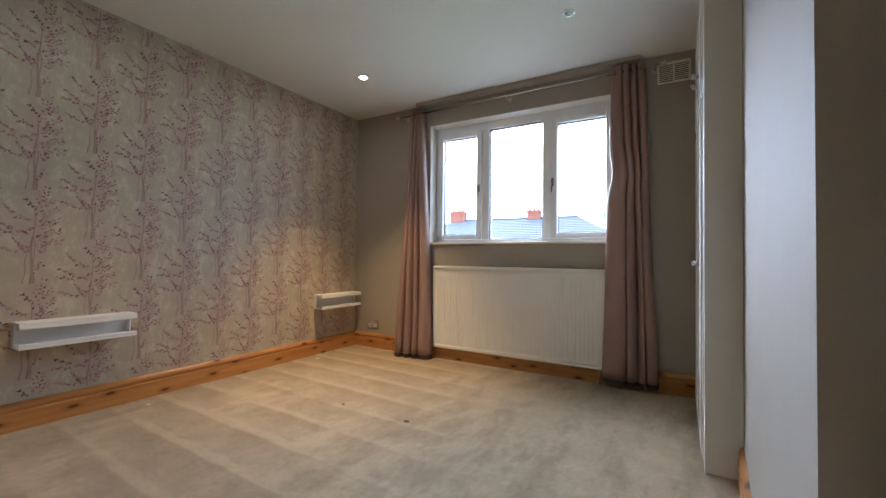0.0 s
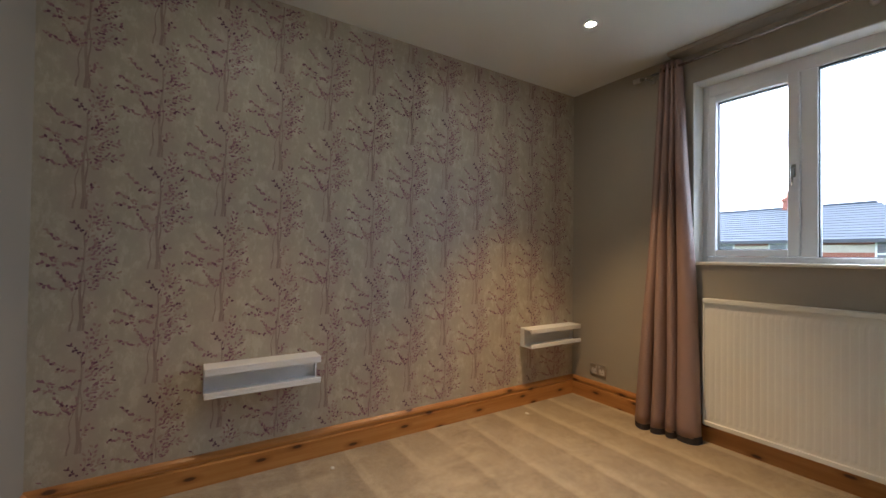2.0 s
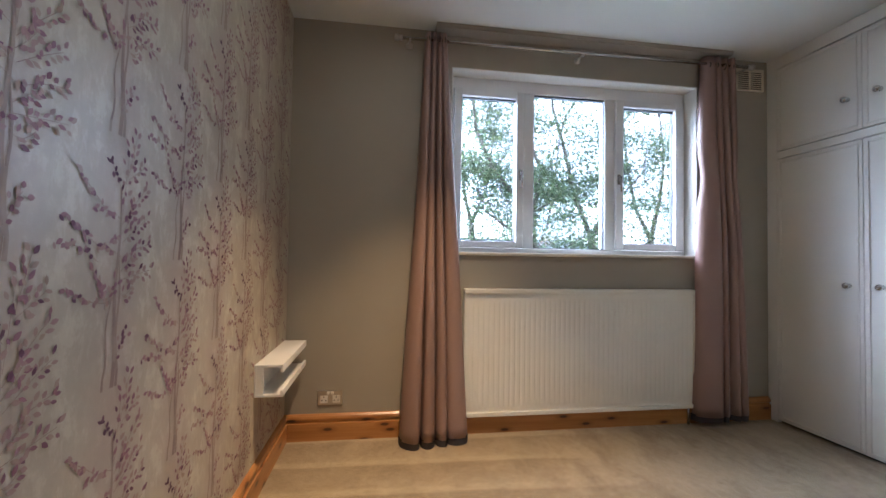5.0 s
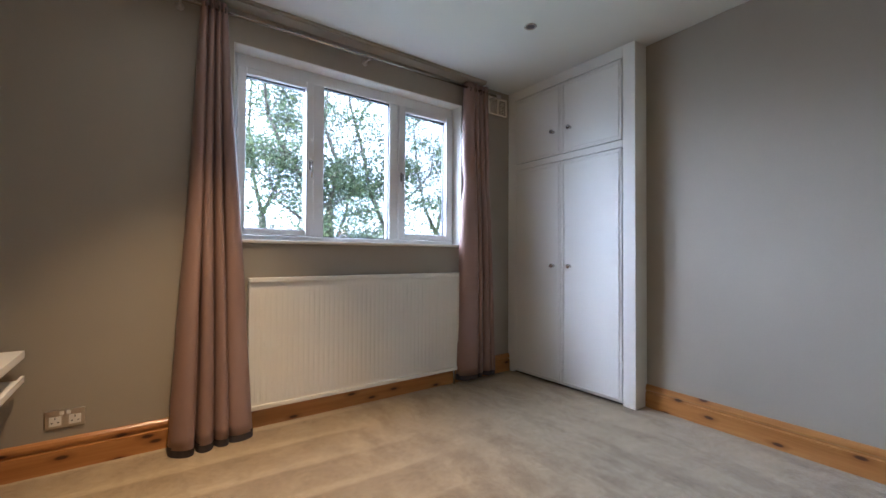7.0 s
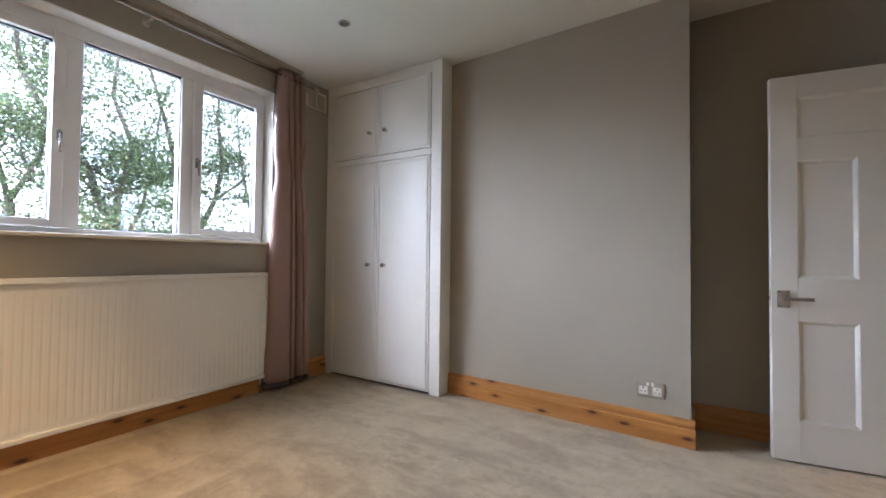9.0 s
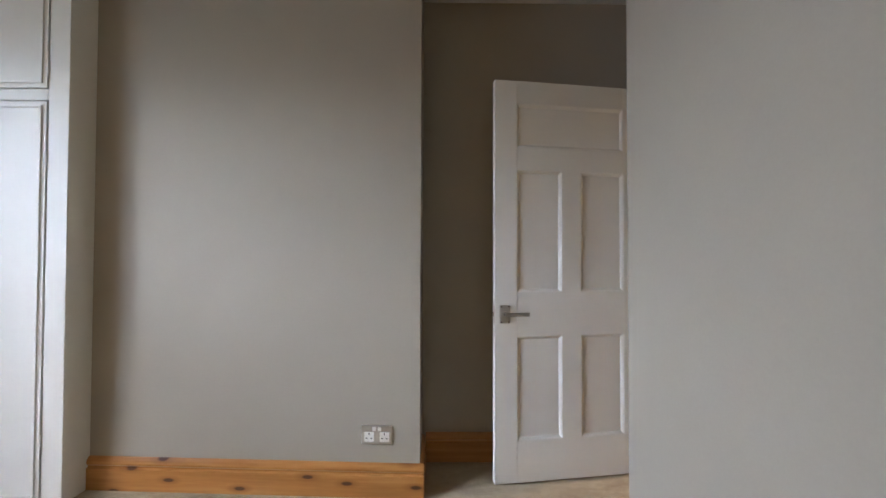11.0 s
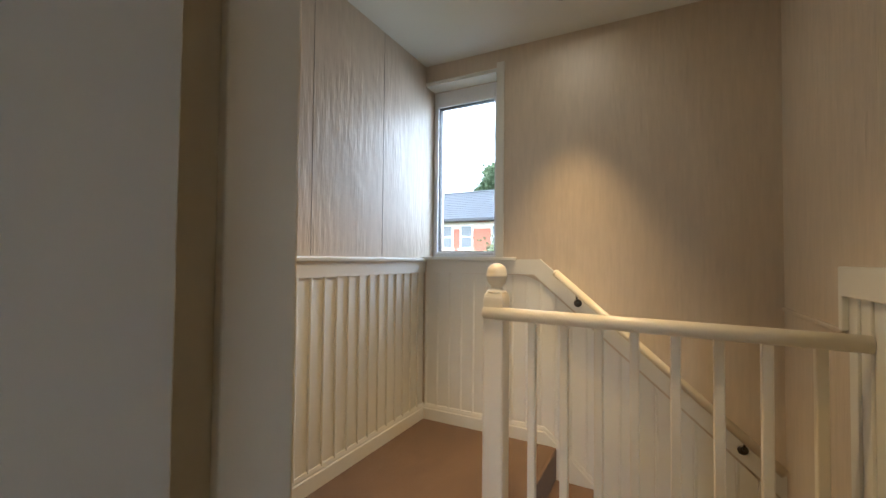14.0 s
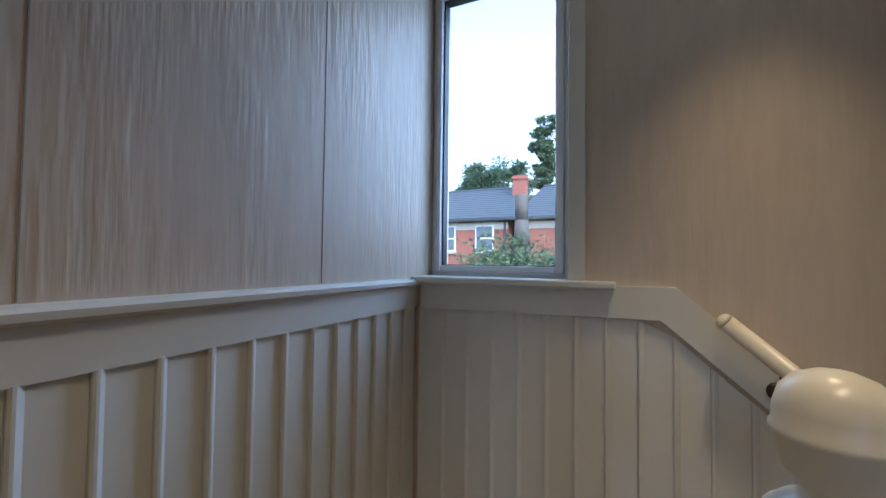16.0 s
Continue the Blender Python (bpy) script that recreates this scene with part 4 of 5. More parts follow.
def stair_handrail():
    r = thing("stair_handrail", "white mopstick handrail on dark wall brackets", "handrail")
    a, e = Vector((3.775, YL + 0.062, 1.030)), Vector((2.69, YL + 0.062, 1.030 - (3.775 - 2.69) * SLOPE))
    bm = bmesh.new()
    rod_between(bm, a, e, 0.023, 20)
    d = (a - e).normalized()
    q = d.to_track_quat("Z", "Y").to_matrix().to_4x4()
    lathe(bm, [(0.023, 0), (0.0215, 0.008), (0.016, 0.015), (0.006, 0.019)], Matrix.Translation(a) @ q, 20)
    part("rail", bm, CREAM_GLOSS, r, "", True)
    for x in (3.655, 2.845):
        z = 1.030 - (3.775 - x) * SLOPE - 0.075
        bm = lathe(bmesh.new(), [(0.024, 0), (0.024, 0.006), (0.018, 0.012), (0.008, 0.016)], Matrix.Translation((x, YL + 0.012, z)) @ pose(0, 0, 0, -90), 18)
        rod_between(bm, (x, YL + 0.02, z), (x, YL + 0.058, z + 0.03), 0.006)
        rod_between(bm, (x, YL + 0.058, z + 0.03), (x, YL + 0.062, z + 0.06), 0.006)
        part("bracket", bm, DARK_METAL, r, "dark bronze bracket", True)


stair_handrail()


def landing_window():
    w = tagged(thing("window_2", "tall narrow white plastic window beside the corner", "window"), kind="structure")
    y0, y1 = YL - 0.205, YL - 0.135
    part("window_frame", ring(bmesh.new(), LX0, LX1, LZ0, 2.385, 0.034, 0.018, 0.018, 0.055, y0, y1, 0.004), UPVC, w)
    c = part("casement", ring(bmesh.new(), LX0 + 0.034, LX1 - 0.018, LZ0 + 0.018, 2.33, 0.030, 0.022, 0.025, 0.066, y0 + 0.01, y1 + 0.012, 0.005), UPVC, w)
    part("glazing_gasket", ring(bmesh.new(), 4.247, 4.706, 1.166, 2.266, 0.006, 0.007, 0.005, 0.008, y0 + 0.02, y1 - 0.01, 0.0), BLACK, c)
    pane(4.248, 4.706, 1.166, 2.266, YL - 0.170, c)
    part("window_sill", boxes((4.045, LX1 - 0.001, YL - 0.135, YL + 0.045, LZ0 - 0.022, LZ0 + 0.002), bevel=0.006), WHITE_GLOSS, w)
    part("reveal_lining", boxes((LX0, LX0 + 0.006, YL - 0.135, YL, LZ0, LZ1), (LX0 + 0.006, LX1, YL - 0.135, YL, LZ1 - 0.012, LZ1)), WHITE_GLOSS, w)
    part("architrave", boxes((LX0 - 0.052, LX0 + 0.002, YL, YL + 0.014, LZ0, LZ1 + 0.045), (LX0 + 0.002, LX1 - 0.002, YL, YL + 0.010, LZ1 - 0.002, LZ1 + 0.012), bevel=0.004), WHITE_GLOSS, w)


landing_window()


def bath_doorway():
    c = tagged(thing("door_frame", "white painted bathroom door lining with moulded architrave", "door frame"), kind="structure")
    z = 1.945
    part("lining", boxes((XE - 0.003, XE + 0.123, BY0 - 0.03, BY0, L0, z + 0.03), (XE - 0.003, XE + 0.123, BY1, BY1 + 0.03, L0, z + 0.03), (XE - 0.003, XE + 0.123, BY0, BY1, z, z + 0.03), bevel=0.002), WHITE_GLOSS, c)
    part("stop", boxes((XE + 0.05, XE + 0.09, BY0, BY0 + 0.013, L0, z), (XE + 0.05, XE + 0.09, BY0 + 0.013, BY1, z - 0.013, z), bevel=0.002), WHITE_GLOSS, c)
    for w0, w1, d in ((0.012, 0.083, 0.014), (0.004, 0.022, 0.022), (0.065, 0.083, 0.024)):
        part("architrave", boxes((XE - 0.003 - d, XE - 0.003, BY0 - w1, BY0 - w0, L0, z + w1), (XE - 0.003 - d, XE - 0.003, BY0 - w0, BY1 - 0.01, z + w0, z + w1), bevel=0.004), WHITE_GLOSS, c)


bath_doorway()


def light_switch():
    s = thing("light_switch", "brushed steel light switch with a steel rocker", "light switch")
    part("plate", boxes((XE - 0.007, XE, -5.046, -4.948, 1.463, 1.552), bevel=0.002), SATIN, s)
    part("rocker", boxes((XE - 0.012, XE - 0.006, -5.012, -4.996, 1.494, 1.522), bevel=0.002), SATIN, s)
    part("rocker_gap", boxes((XE - 0.0128, XE - 0.0115, -5.010, -4.998, 1.506, 1.509)), BLACK, s)


light_switch()


def smoke_alarm():
    s = thing("smoke_alarm", "round white smoke alarm on the landing ceiling", "smoke alarm", (3.695, -5.548, H))
    part("base", lathe(bmesh.new(), [(0.056, 0), (0.056, -0.010), (0.052, -0.012)], None, 32), SOCKET_WHITE, s, "", True)
    part("vent_gap", lathe(bmesh.new(), [(0.046, -0.010), (0.046, -0.018)], None, 32), BLACK, s)
    part("cover", lathe(bmesh.new(), [(0.054, -0.017), (0.053, -0.024), (0.044, -0.032), (0.02, -0.036), (0.004, -0.036)], None, 32), SOCKET_WHITE, s, "", True)


smoke_alarm()

# open doorway on the landing's west side, with the plain room behind it closed off
d3 = tagged(thing("door_frame", "white painted door lining with moulded architrave at the stair head", "door frame"), kind="structure")
part("lining", boxes((XW - 0.2, XW + 0.003, -4.975, -4.945, L0, 1.975), (XW - 0.2, XW + 0.003, -4.2, -4.17, L0, 1.975), (XW - 0.2, XW + 0.003, -4.945, -4.2, 1.945, 1.975), bevel=0.002), CREAM_GLOSS, d3)
part("stop", boxes((XW - 0.075, XW - 0.035, -4.945, -4.932, L0, 1.945), bevel=0.003), CREAM_GLOSS, d3)
s3 = part("strike_plate", boxes((XW - 0.108, XW - 0.083, -4.946, -4.9425, 0.765, 0.845), bevel=0.0008), SATIN, d3, "satin metal strike plate")
part("latch_hole", boxes((XW - 0.101, XW - 0.090, -4.9428, -4.9415, 0.792, 0.818)), BLACK, s3)
for z in (0.774, 0.836):
    part("screw", lathe(bmesh.new(), [(0.004, 0), (0.003, 0.0012)], Matrix.Translation((XW - 0.0955, -4.9425, z)) @ pose(0, 0, 0, -90), 10), DARK_METAL, s3)
part("architrave", boxes((XW + 0.003, XW + 0.017, -5.052, -4.952, L0, 2.05), (XW + 0.003, XW + 0.017, -4.952, -4.12, 1.952, 2.05), bevel=0.004), WHITE_GLOSS, d3)
part("bead", boxes((XW + 0.017, XW + 0.026, -5.050, -5.030, L0, 2.045), (XW + 0.017, XW + 0.023, -4.972, -4.958, L0, 1.96), bevel=0.004), WHITE_GLOSS, d3)
d4 = tagged(thing("door_3", "white painted door standing open into the far room", "door"), kind="structure")
part("leaf", boxes((1.70, 2.46, -4.245, -4.205, L0 + 0.01, 1.94), bevel=0.002), WHITE_GLOSS, d4)
structure("wall_far_room", boxes((1.45, 1.55, -5.35, -4.1, -0.3, H), (1.55, XW - 0.2, -5.35, -5.25, -0.3, H), (1.55, XW - 0.2, -4.2, -4.08, -0.3, H)), GREIGE, "plain painted walls of the room past the stairs", "wall")
structure("floor_far_room", boxes((1.45, XW, -5.35, -4.1, L0 - 0.2, L0)), CARPET_BROWN, "brown carpet running into the far room", "carpet")
structure("ceiling_far_room", boxes((1.45, XW - 0.2, -5.35, -4.08, H, H + 0.1)), WHITE_CEIL, "white ceiling of the far room", "ceiling")

# ---------- bathroom ----------
BX = 6.44
structure("floor_bathroom", boxes((4.865, BX + 0.1, -6.5, -4.0, L0 - 0.2, L0 + 0.002)), TILE, "beige tiled bathroom floor", "floor")
structure("ceiling_bathroom", boxes((4.865, BX + 0.1, -6.5, -4.0, 2.49, 2.6)), WHITE_CEIL, "white bathroom ceiling", "ceiling")
wb = structure("wall_bathroom_east", boxes((BX, BX + 0.1, -6.5, -3.9, -0.3, 2.49)), GROUT, "beige tiled bathroom wall", "wall")
structure("wall_bathroom_south", boxes((4.865, BX, -6.5, -6.42, -0.3, 2.49)), TILE, "beige tiled bathroom wall behind the bath", "wall")
structure("wall_bathroom_north", boxes((4.865, BX, -4.0, -3.9, -0.3, 2.49)), TILE, "beige tiled bathroom wall", "wall")
# Added lamp with no fitting, put in for the bathroom's warm light.
spot(5.45, -4.9, 2.46, BATH_W, (1.0, 0.78, 0.40), 165, 1.0, 0.05)


def bathtub():
    b = thing("bathtub", "white acrylic bath with a plain side panel along the tiled wall", "bath")
    x0, x1, y0, y1, z = 5.665, BX - 0.002, -6.30, -4.585, 0.572
    bm = bmesh.new()
    n = 40

    def loop(cx, cy, hx, hy, zz, p):
        out = []
        for i in range(n):
            t = 2 * math.pi * i / n
            c, s = math.cos(t), math.sin(t)
            out.append(bm.verts.new((cx + hx * math.copysign(abs(c) ** p, c), cy + hy * math.copysign(abs(s) ** p, s), zz)))
        return out
    cx, cy, hx, hy = (x0 + x1) / 2, (y0 + y1) / 2, (x1 - x0) / 2, (y1 - y0) / 2
    loops = [loop(cx, cy, hx, hy, z - 0.032, 0.12), loop(cx, cy, hx, hy, z - 0.004, 0.12), loop(cx, cy, hx - 0.006, hy - 0.006, z, 0.13), loop(cx, cy, hx - 0.065, hy - 0.09, z, 0.3), loop(cx, cy, hx - 0.075, hy - 0.10, z - 0.012, 0.3), loop(cx, cy, hx - 0.13, hy - 0.2, z - 0.36, 0.4), loop(cx, cy, hx - 0.2, hy - 0.3, z - 0.40, 0.5)]
    for a, q in zip(loops, loops[1:]):
        for i in range(n):
            bm.faces.new((a[i], a[(i + 1) % n], q[(i + 1) % n], q[i]))
    bm.faces.new(loops[-1])
    part("tub", bm, BATH_WHITE, b, "", True)
    part("side_panel", boxes((x0 + 0.012, x0 + 0.022, y0, y1 - 0.012, L0, z - 0.03)), BATH_WHITE, b)
    part("end_panel", boxes((x0 + 0.022, x1, y1 - 0.022, y1 - 0.012, L0, z - 0.03)), BATH_WHITE, b)


bathtub()

# ---------- outside ----------
BRICK = surf("red_brick", (0.23, 0.08, 0.05), 0.9, 0.16, 1.5, 26, 0.3, 0.006)
SLATE = surf("blue_grey_slate", (0.07, 0.076, 0.086), 0.95, 0.14, 1.2, 14, 0.3, 0.01)
SLATE.node_tree.nodes["Principled BSDF"].inputs["Specular IOR Level"].default_value = 0.1
STONE = surf("pale_stone_dressing", (0.38, 0.33, 0.27), 0.8, 0.1, 3, 40, 0.2, 0.003)
PAINT_W = surf("white_exterior_paint", (0.55, 0.55, 0.55), 0.5, 0.04, 2, 30, 0.1)
DARKGLASS = surf("dark_window_glass", (0.10, 0.11, 0.12), 0.06, 0.2, 2, 8, 0.0)
GUTTER = surf("black_gutter", (0.025, 0.025, 0.028), 0.5, 0.1, 5, 40, 0.0)
TERRACOTTA = surf("terracotta", (0.42, 0.17, 0.09), 0.8, 0.1, 5, 40, 0.1)
GRASS = surf("grass_ground", (0.075, 0.10, 0.035), 0.95, 0.3, 0.4, 9, 0.5, 0.03)
BARK = surf("grey_bark", (0.09, 0.072, 0.058), 0.9, 0.25, 3, 30, 0.6, 0.02, stretch=(1, 1, 0.25))
LEAF = island_leaf("green_leaves", [(0.0, (0.07, 0.085, 0.05)), (0.4, (0.09, 0.12, 0.066)), (0.75, (0.12, 0.155, 0.078)), (0.95, (0.17, 0.19, 0.085))], 0.75, 0.4)
LEAF_B = island_leaf("bluish_leaves", [(0.0, (0.075, 0.11, 0.06)), (0.6, (0.105, 0.15, 0.08)), (1.0, (0.14, 0.18, 0.10))], 0.6, 0.5)

structure("ground", boxes((-600, 600, -600, 600, GROUND - 0.5, GROUND)), GRASS, "grassy gardens stretching away below", "ground")


def house(name, label, x0, x1, y0, y1, eave, ridge, hip, windows, front, chimneys):
    h = thing(name, label, "house")
    part("wall", boxes((x0, x1, y0, y1, GROUND, eave)), BRICK, h)
    bm = bmesh.new()
    o, ym = 0.35, (y0 + y1) / 2
    e = [bm.verts.new(v) for v in ((x0 - o, y0 - o, eave), (x1 + o, y0 - o, eave), (x1 + o, y1 + o, eave), (x0 - o, y1 + o, eave))]
    e2 = [bm.verts.new((v.co.x, v.co.y, eave - 0.12)) for v in e]
    r = [bm.verts.new(v) for v in ((x0 + hip[0], ym, ridge), (x1 - hip[1], ym, ridge))]
    for f in ((e[0], e[1], r[1], r[0]), (e[2], e[3], r[0], r[1]), (e[1], e[2], r[1]), (e[3], e[0], r[0]), tuple(e2)):
        bm.faces.new(f)
    for i in range(4):
        bm.faces.new((e[i], e[(i + 1) % 4], e2[(i + 1) % 4], e2[i]))
    roof = part("roof", bm, SLATE, h)
    yf = y0 if front < 0 else y1
    s = front
    # slate courses on the slope that is seen
    bm = bmesh.new()
    n = 14
    for i in range(n):
        a, b = i / n, (i + 1) / n
        ya, yb = yf + s * o + (ym - yf - s * o) * a, yf + s * o + (ym - yf - s * o) * b
        za, zb = eave + (ridge - eave) * a, eave + (ridge - eave) * b
        xa, xb = x0 - o + (hip[0] + o) * a, x1 + o - (hip[1] + o) * a
        v = [bm.verts.new(p) for p in ((xa, ya, za + 0.05), (xb, ya, za + 0.05), (xb - 0.1, yb, zb + 0.02), (xa + 0.1, yb, zb + 0.02), (xa, ya, za), (xb, ya, za))]
        bm.faces.new(v[:4])
        bm.faces.new((v[0], v[1], v[5], v[4]))
    part("slate_courses", bm, SLATE, roof)
    bm = bmesh.new()
    rod_between(bm, (x0 + hip[0], ym, ridge + 0.04), (x1 - hip[1], ym, ridge + 0.04), 0.09, 8)
    part("ridge_tiles", bm, SLATE, roof)
    part("gutter", boxes((x0 - o, x1 + o, min(yf + s * o, yf + s * (o + 0.12)), max(yf + s * o, yf + s * (o + 0.12)), eave - 0.13, eave - 0.01)), GUTTER, h)
    part("eaves_band", boxes((x0, x1, min(yf, yf + s * 0.05), max(yf, yf + s * 0.05), eave - 0.55, eave - 0.2)), STONE, h, "pale stone band under the eaves")
    for xc, zc, w, hh, lights in windows:
        def slab(a0, a1, d0, d1, z0, z1):
            ya, yb = yf + s * d0, yf + s * d1
            return boxes((a0, a1, min(ya, yb), max(ya, yb), z0, z1))
        f = 0.07
        wn_ = part("window", slab(xc - w / 2, xc + w / 2, 0.0, 0.06, zc - hh / 2, zc + hh / 2), PAINT_W, h)
        k = (w - f) / lights
        for i in range(lights):
            a = xc - w / 2 + f + i * k
            for za, zb in ((zc - hh / 2 + f, zc - f / 2), (zc + f / 2, zc + hh / 2 - f)):
                part("pane", slab(a, a + k - f, 0.06, 0.068, za, zb), DARKGLASS, wn_)
        part("sill", slab(xc - w / 2 - 0.1, xc + w / 2 + 0.1, 0.0, 0.16, zc - hh / 2 - 0.12, zc - hh / 2), STONE, wn_)
        part("lintel", slab(xc - w / 2 - 0.12, xc + w / 2 + 0.12, 0.0, 0.055, zc + hh / 2, zc + hh / 2 + 0.18), STONE, wn_)
    for cx, cy, w, top, pots in chimneys:
        c = part("chimney", boxes((cx - w / 2, cx + w / 2, cy - 0.3, cy + 0.3, ridge - 1.2, top), (cx - w / 2 - 0.06, cx + w / 2 + 0.06, cy - 0.36, cy + 0.36, top - 0.22, top - 0.08)), BRICK, h)
        for i in range(pots):
            px = cx + (i - (pots - 1) / 2) * w / max(pots, 1)
            part("chimney_pot", lathe(bmesh.new(), [(0.11, 0), (0.09, 0.3), (0.11, 0.34)], Matrix.Translation((px, cy, top)), 10), TERRACOTTA, c)
    return h


house("house", "red brick house with a hipped slate roof and two chimneys", -17.0, 0.3, 22.0, 30.0, 2.03, 4.0, (4, 3.4), [(-1.25, 1.42, 2.3, 1.15, 3), (-5.4, 1.40, 1.5, 1.1, 2), (-8.4, 1.40, 1.5, 1.1, 2), (-12.5, 1.40, 2.0, 1.1, 3)], -1,
      [(-12.7, 26.0, 1.25, 4.80, 5), (-6.3, 26.0, 0.95, 4.62, 3)])
house("house", "red brick house with a low slate roof behind the trees", 4.2, 24.0, 36.5, 44.5, 1.95, 3.3, (3, 3), [(11.7, 0.75, 2.7, 1.7, 4), (7.2, 0.75, 1.4, 1.5, 2), (18, 0.75, 2.4, 1.6, 3)], -1, [(16.0, 40.5, 1.0, 4.3, 3)])
house("house", "red brick terraced house with pale stone bands and sash windows", 9.6, 30.0, -33.0, -25.0, 3.42, 5.62, (0.3, 0.3), [(12.85, 2.42, 0.78, 1.35, 1), (10.85, 2.42, 1.0, 1.35, 1), (14.15, 2.42, 0.9, 1.35, 1), (17.0, 2.42, 1.0, 1.35, 1)], 1, [(9.75, -28.0, 0.75, 6.15, 0)])
house("house", "red brick terraced house with pale stone bands and a slate roof", -12.0, 8.9, -33.0, -25.0, 3.42, 5.62, (0.3, 0.3), [(6.5, 2.42, 1.0, 1.35, 1), (3.0, 2.42, 1.0, 1.35, 1)], 1, [])
bm = bmesh.new()
rod_between(bm, (9.75, -24.9, GROUND), (9.75, -24.9, 3.3), 0.06, 8)
tagged(link("downpipe", bm, GUTTER), "black rainwater pipe fixed down the brick terrace", "drainpipe")


def tree(name, label, x, y, height, trunk_r, crown_z, crown_r, crown_h, leaves, size, seed, leafmat, limbs=9, lean=(0, 0), gaps=0.55, clumps=46, spread=0.26):
    rnd = random.Random(seed)
    t = thing(name, label, "tree", (x, y, GROUND))
    bm = bmesh.new()
    pts = [Vector((lean[0] * f + 0.12 * math.sin(5 * f + seed), lean[1] * f + 0.1 * math.sin(4 * f + 2 * seed), height * 0.86 * f)) for f in [i / 8 for i in range(9)]]
    for i in range(8):
        rod_between(bm, pts[i], pts[i + 1], trunk_r * (1 - 0.105 * i), 9, trunk_r * (1 - 0.105 * (i + 1)))
    tips = []
    for k in range(limbs):
        i = rnd.randint(2, 7)
        a = 2 * math.pi * (k / limbs) + rnd.uniform(-0.4, 0.4)
        p = pts[i]
        r = trunk_r * (0.55 - 0.05 * i)
        reach = crown_r * rnd.uniform(0.55, 0.95) * (1 - 0.07 * max(0, i - 4))
        for s in range(4):
            q = p + Vector((math.cos(a) * reach / 4, math.sin(a) * reach / 4, reach / 4 * rnd.uniform(0.4, 1.2)))
            rod_between(bm, p, q, r, 6, r * 0.7)
            if s >= 1:
                b2 = a + rnd.choice((-1, 1)) * rnd.uniform(0.5, 1.0)
                w = q + Vector((math.cos(b2), math.sin(b2), rnd.uniform(0.2, 0.9))) * reach * 0.3
                rod_between(bm, q, w, r * 0.5, 5, r * 0.2)
                tips.append(w)
            p, r, a = q, r * 0.68, a + rnd.uniform(-0.35, 0.35)
        tips.append(p)
    part("trunk", bm, BARK, t, "", True)
    # a crown of many small leaves gathered in clumps, with gaps between them
    centres = []
    for k in range(clumps):
        while True:
            v = Vector((rnd.uniform(-1, 1), rnd.uniform(-1, 1), rnd.uniform(-1, 1)))
            if gaps * rnd.random() < v.length < 1:
                break
        centres.append((Vector((v.x * crown_r + lean[0] * 0.6, v.y * crown_r + lean[1] * 0.6, crown_z + v.z * crown_h)), rnd.uniform(0.5, 1.15)))
    for w in tips:
        centres.append((w, rnd.uniform(0.4, 0.8)))
    verts, faces = [], []
    for i in range(leaves):
        c, s = centres[i % len(centres)]
        cr = crown_r * spread * s
        d = Vector((rnd.gauss(0, 0.5), rnd.gauss(0, 0.5), rnd.gauss(0, 0.36))) * cr
        ctr = c + d
        a = Vector((rnd.gauss(0, 1), rnd.gauss(0, 1), rnd.gauss(0, 0.5))).normalized()
        b = a.cross(Vector((rnd.gauss(0, 1), rnd.gauss(0, 1), rnd.gauss(0, 1)))).normalized()
        k = size * rnd.uniform(0.6, 1.35)
        n = len(verts)
        nrm = a.cross(b) * k * 0.15
        verts += [tuple(ctr - a * k * 0.5), tuple(ctr + b * k * 0.3 + nrm), tuple(ctr + a * k * 0.5), tuple(ctr - b * k * 0.3 + nrm)]
        faces.append((n, n + 1, n + 2, n + 3))
    me = bpy.data.meshes.new("crown")
    me.from_pydata(verts, [], faces)
    me.materials.append(leafmat)
    ob = new("crown", me)
    ob.parent = t
    return t


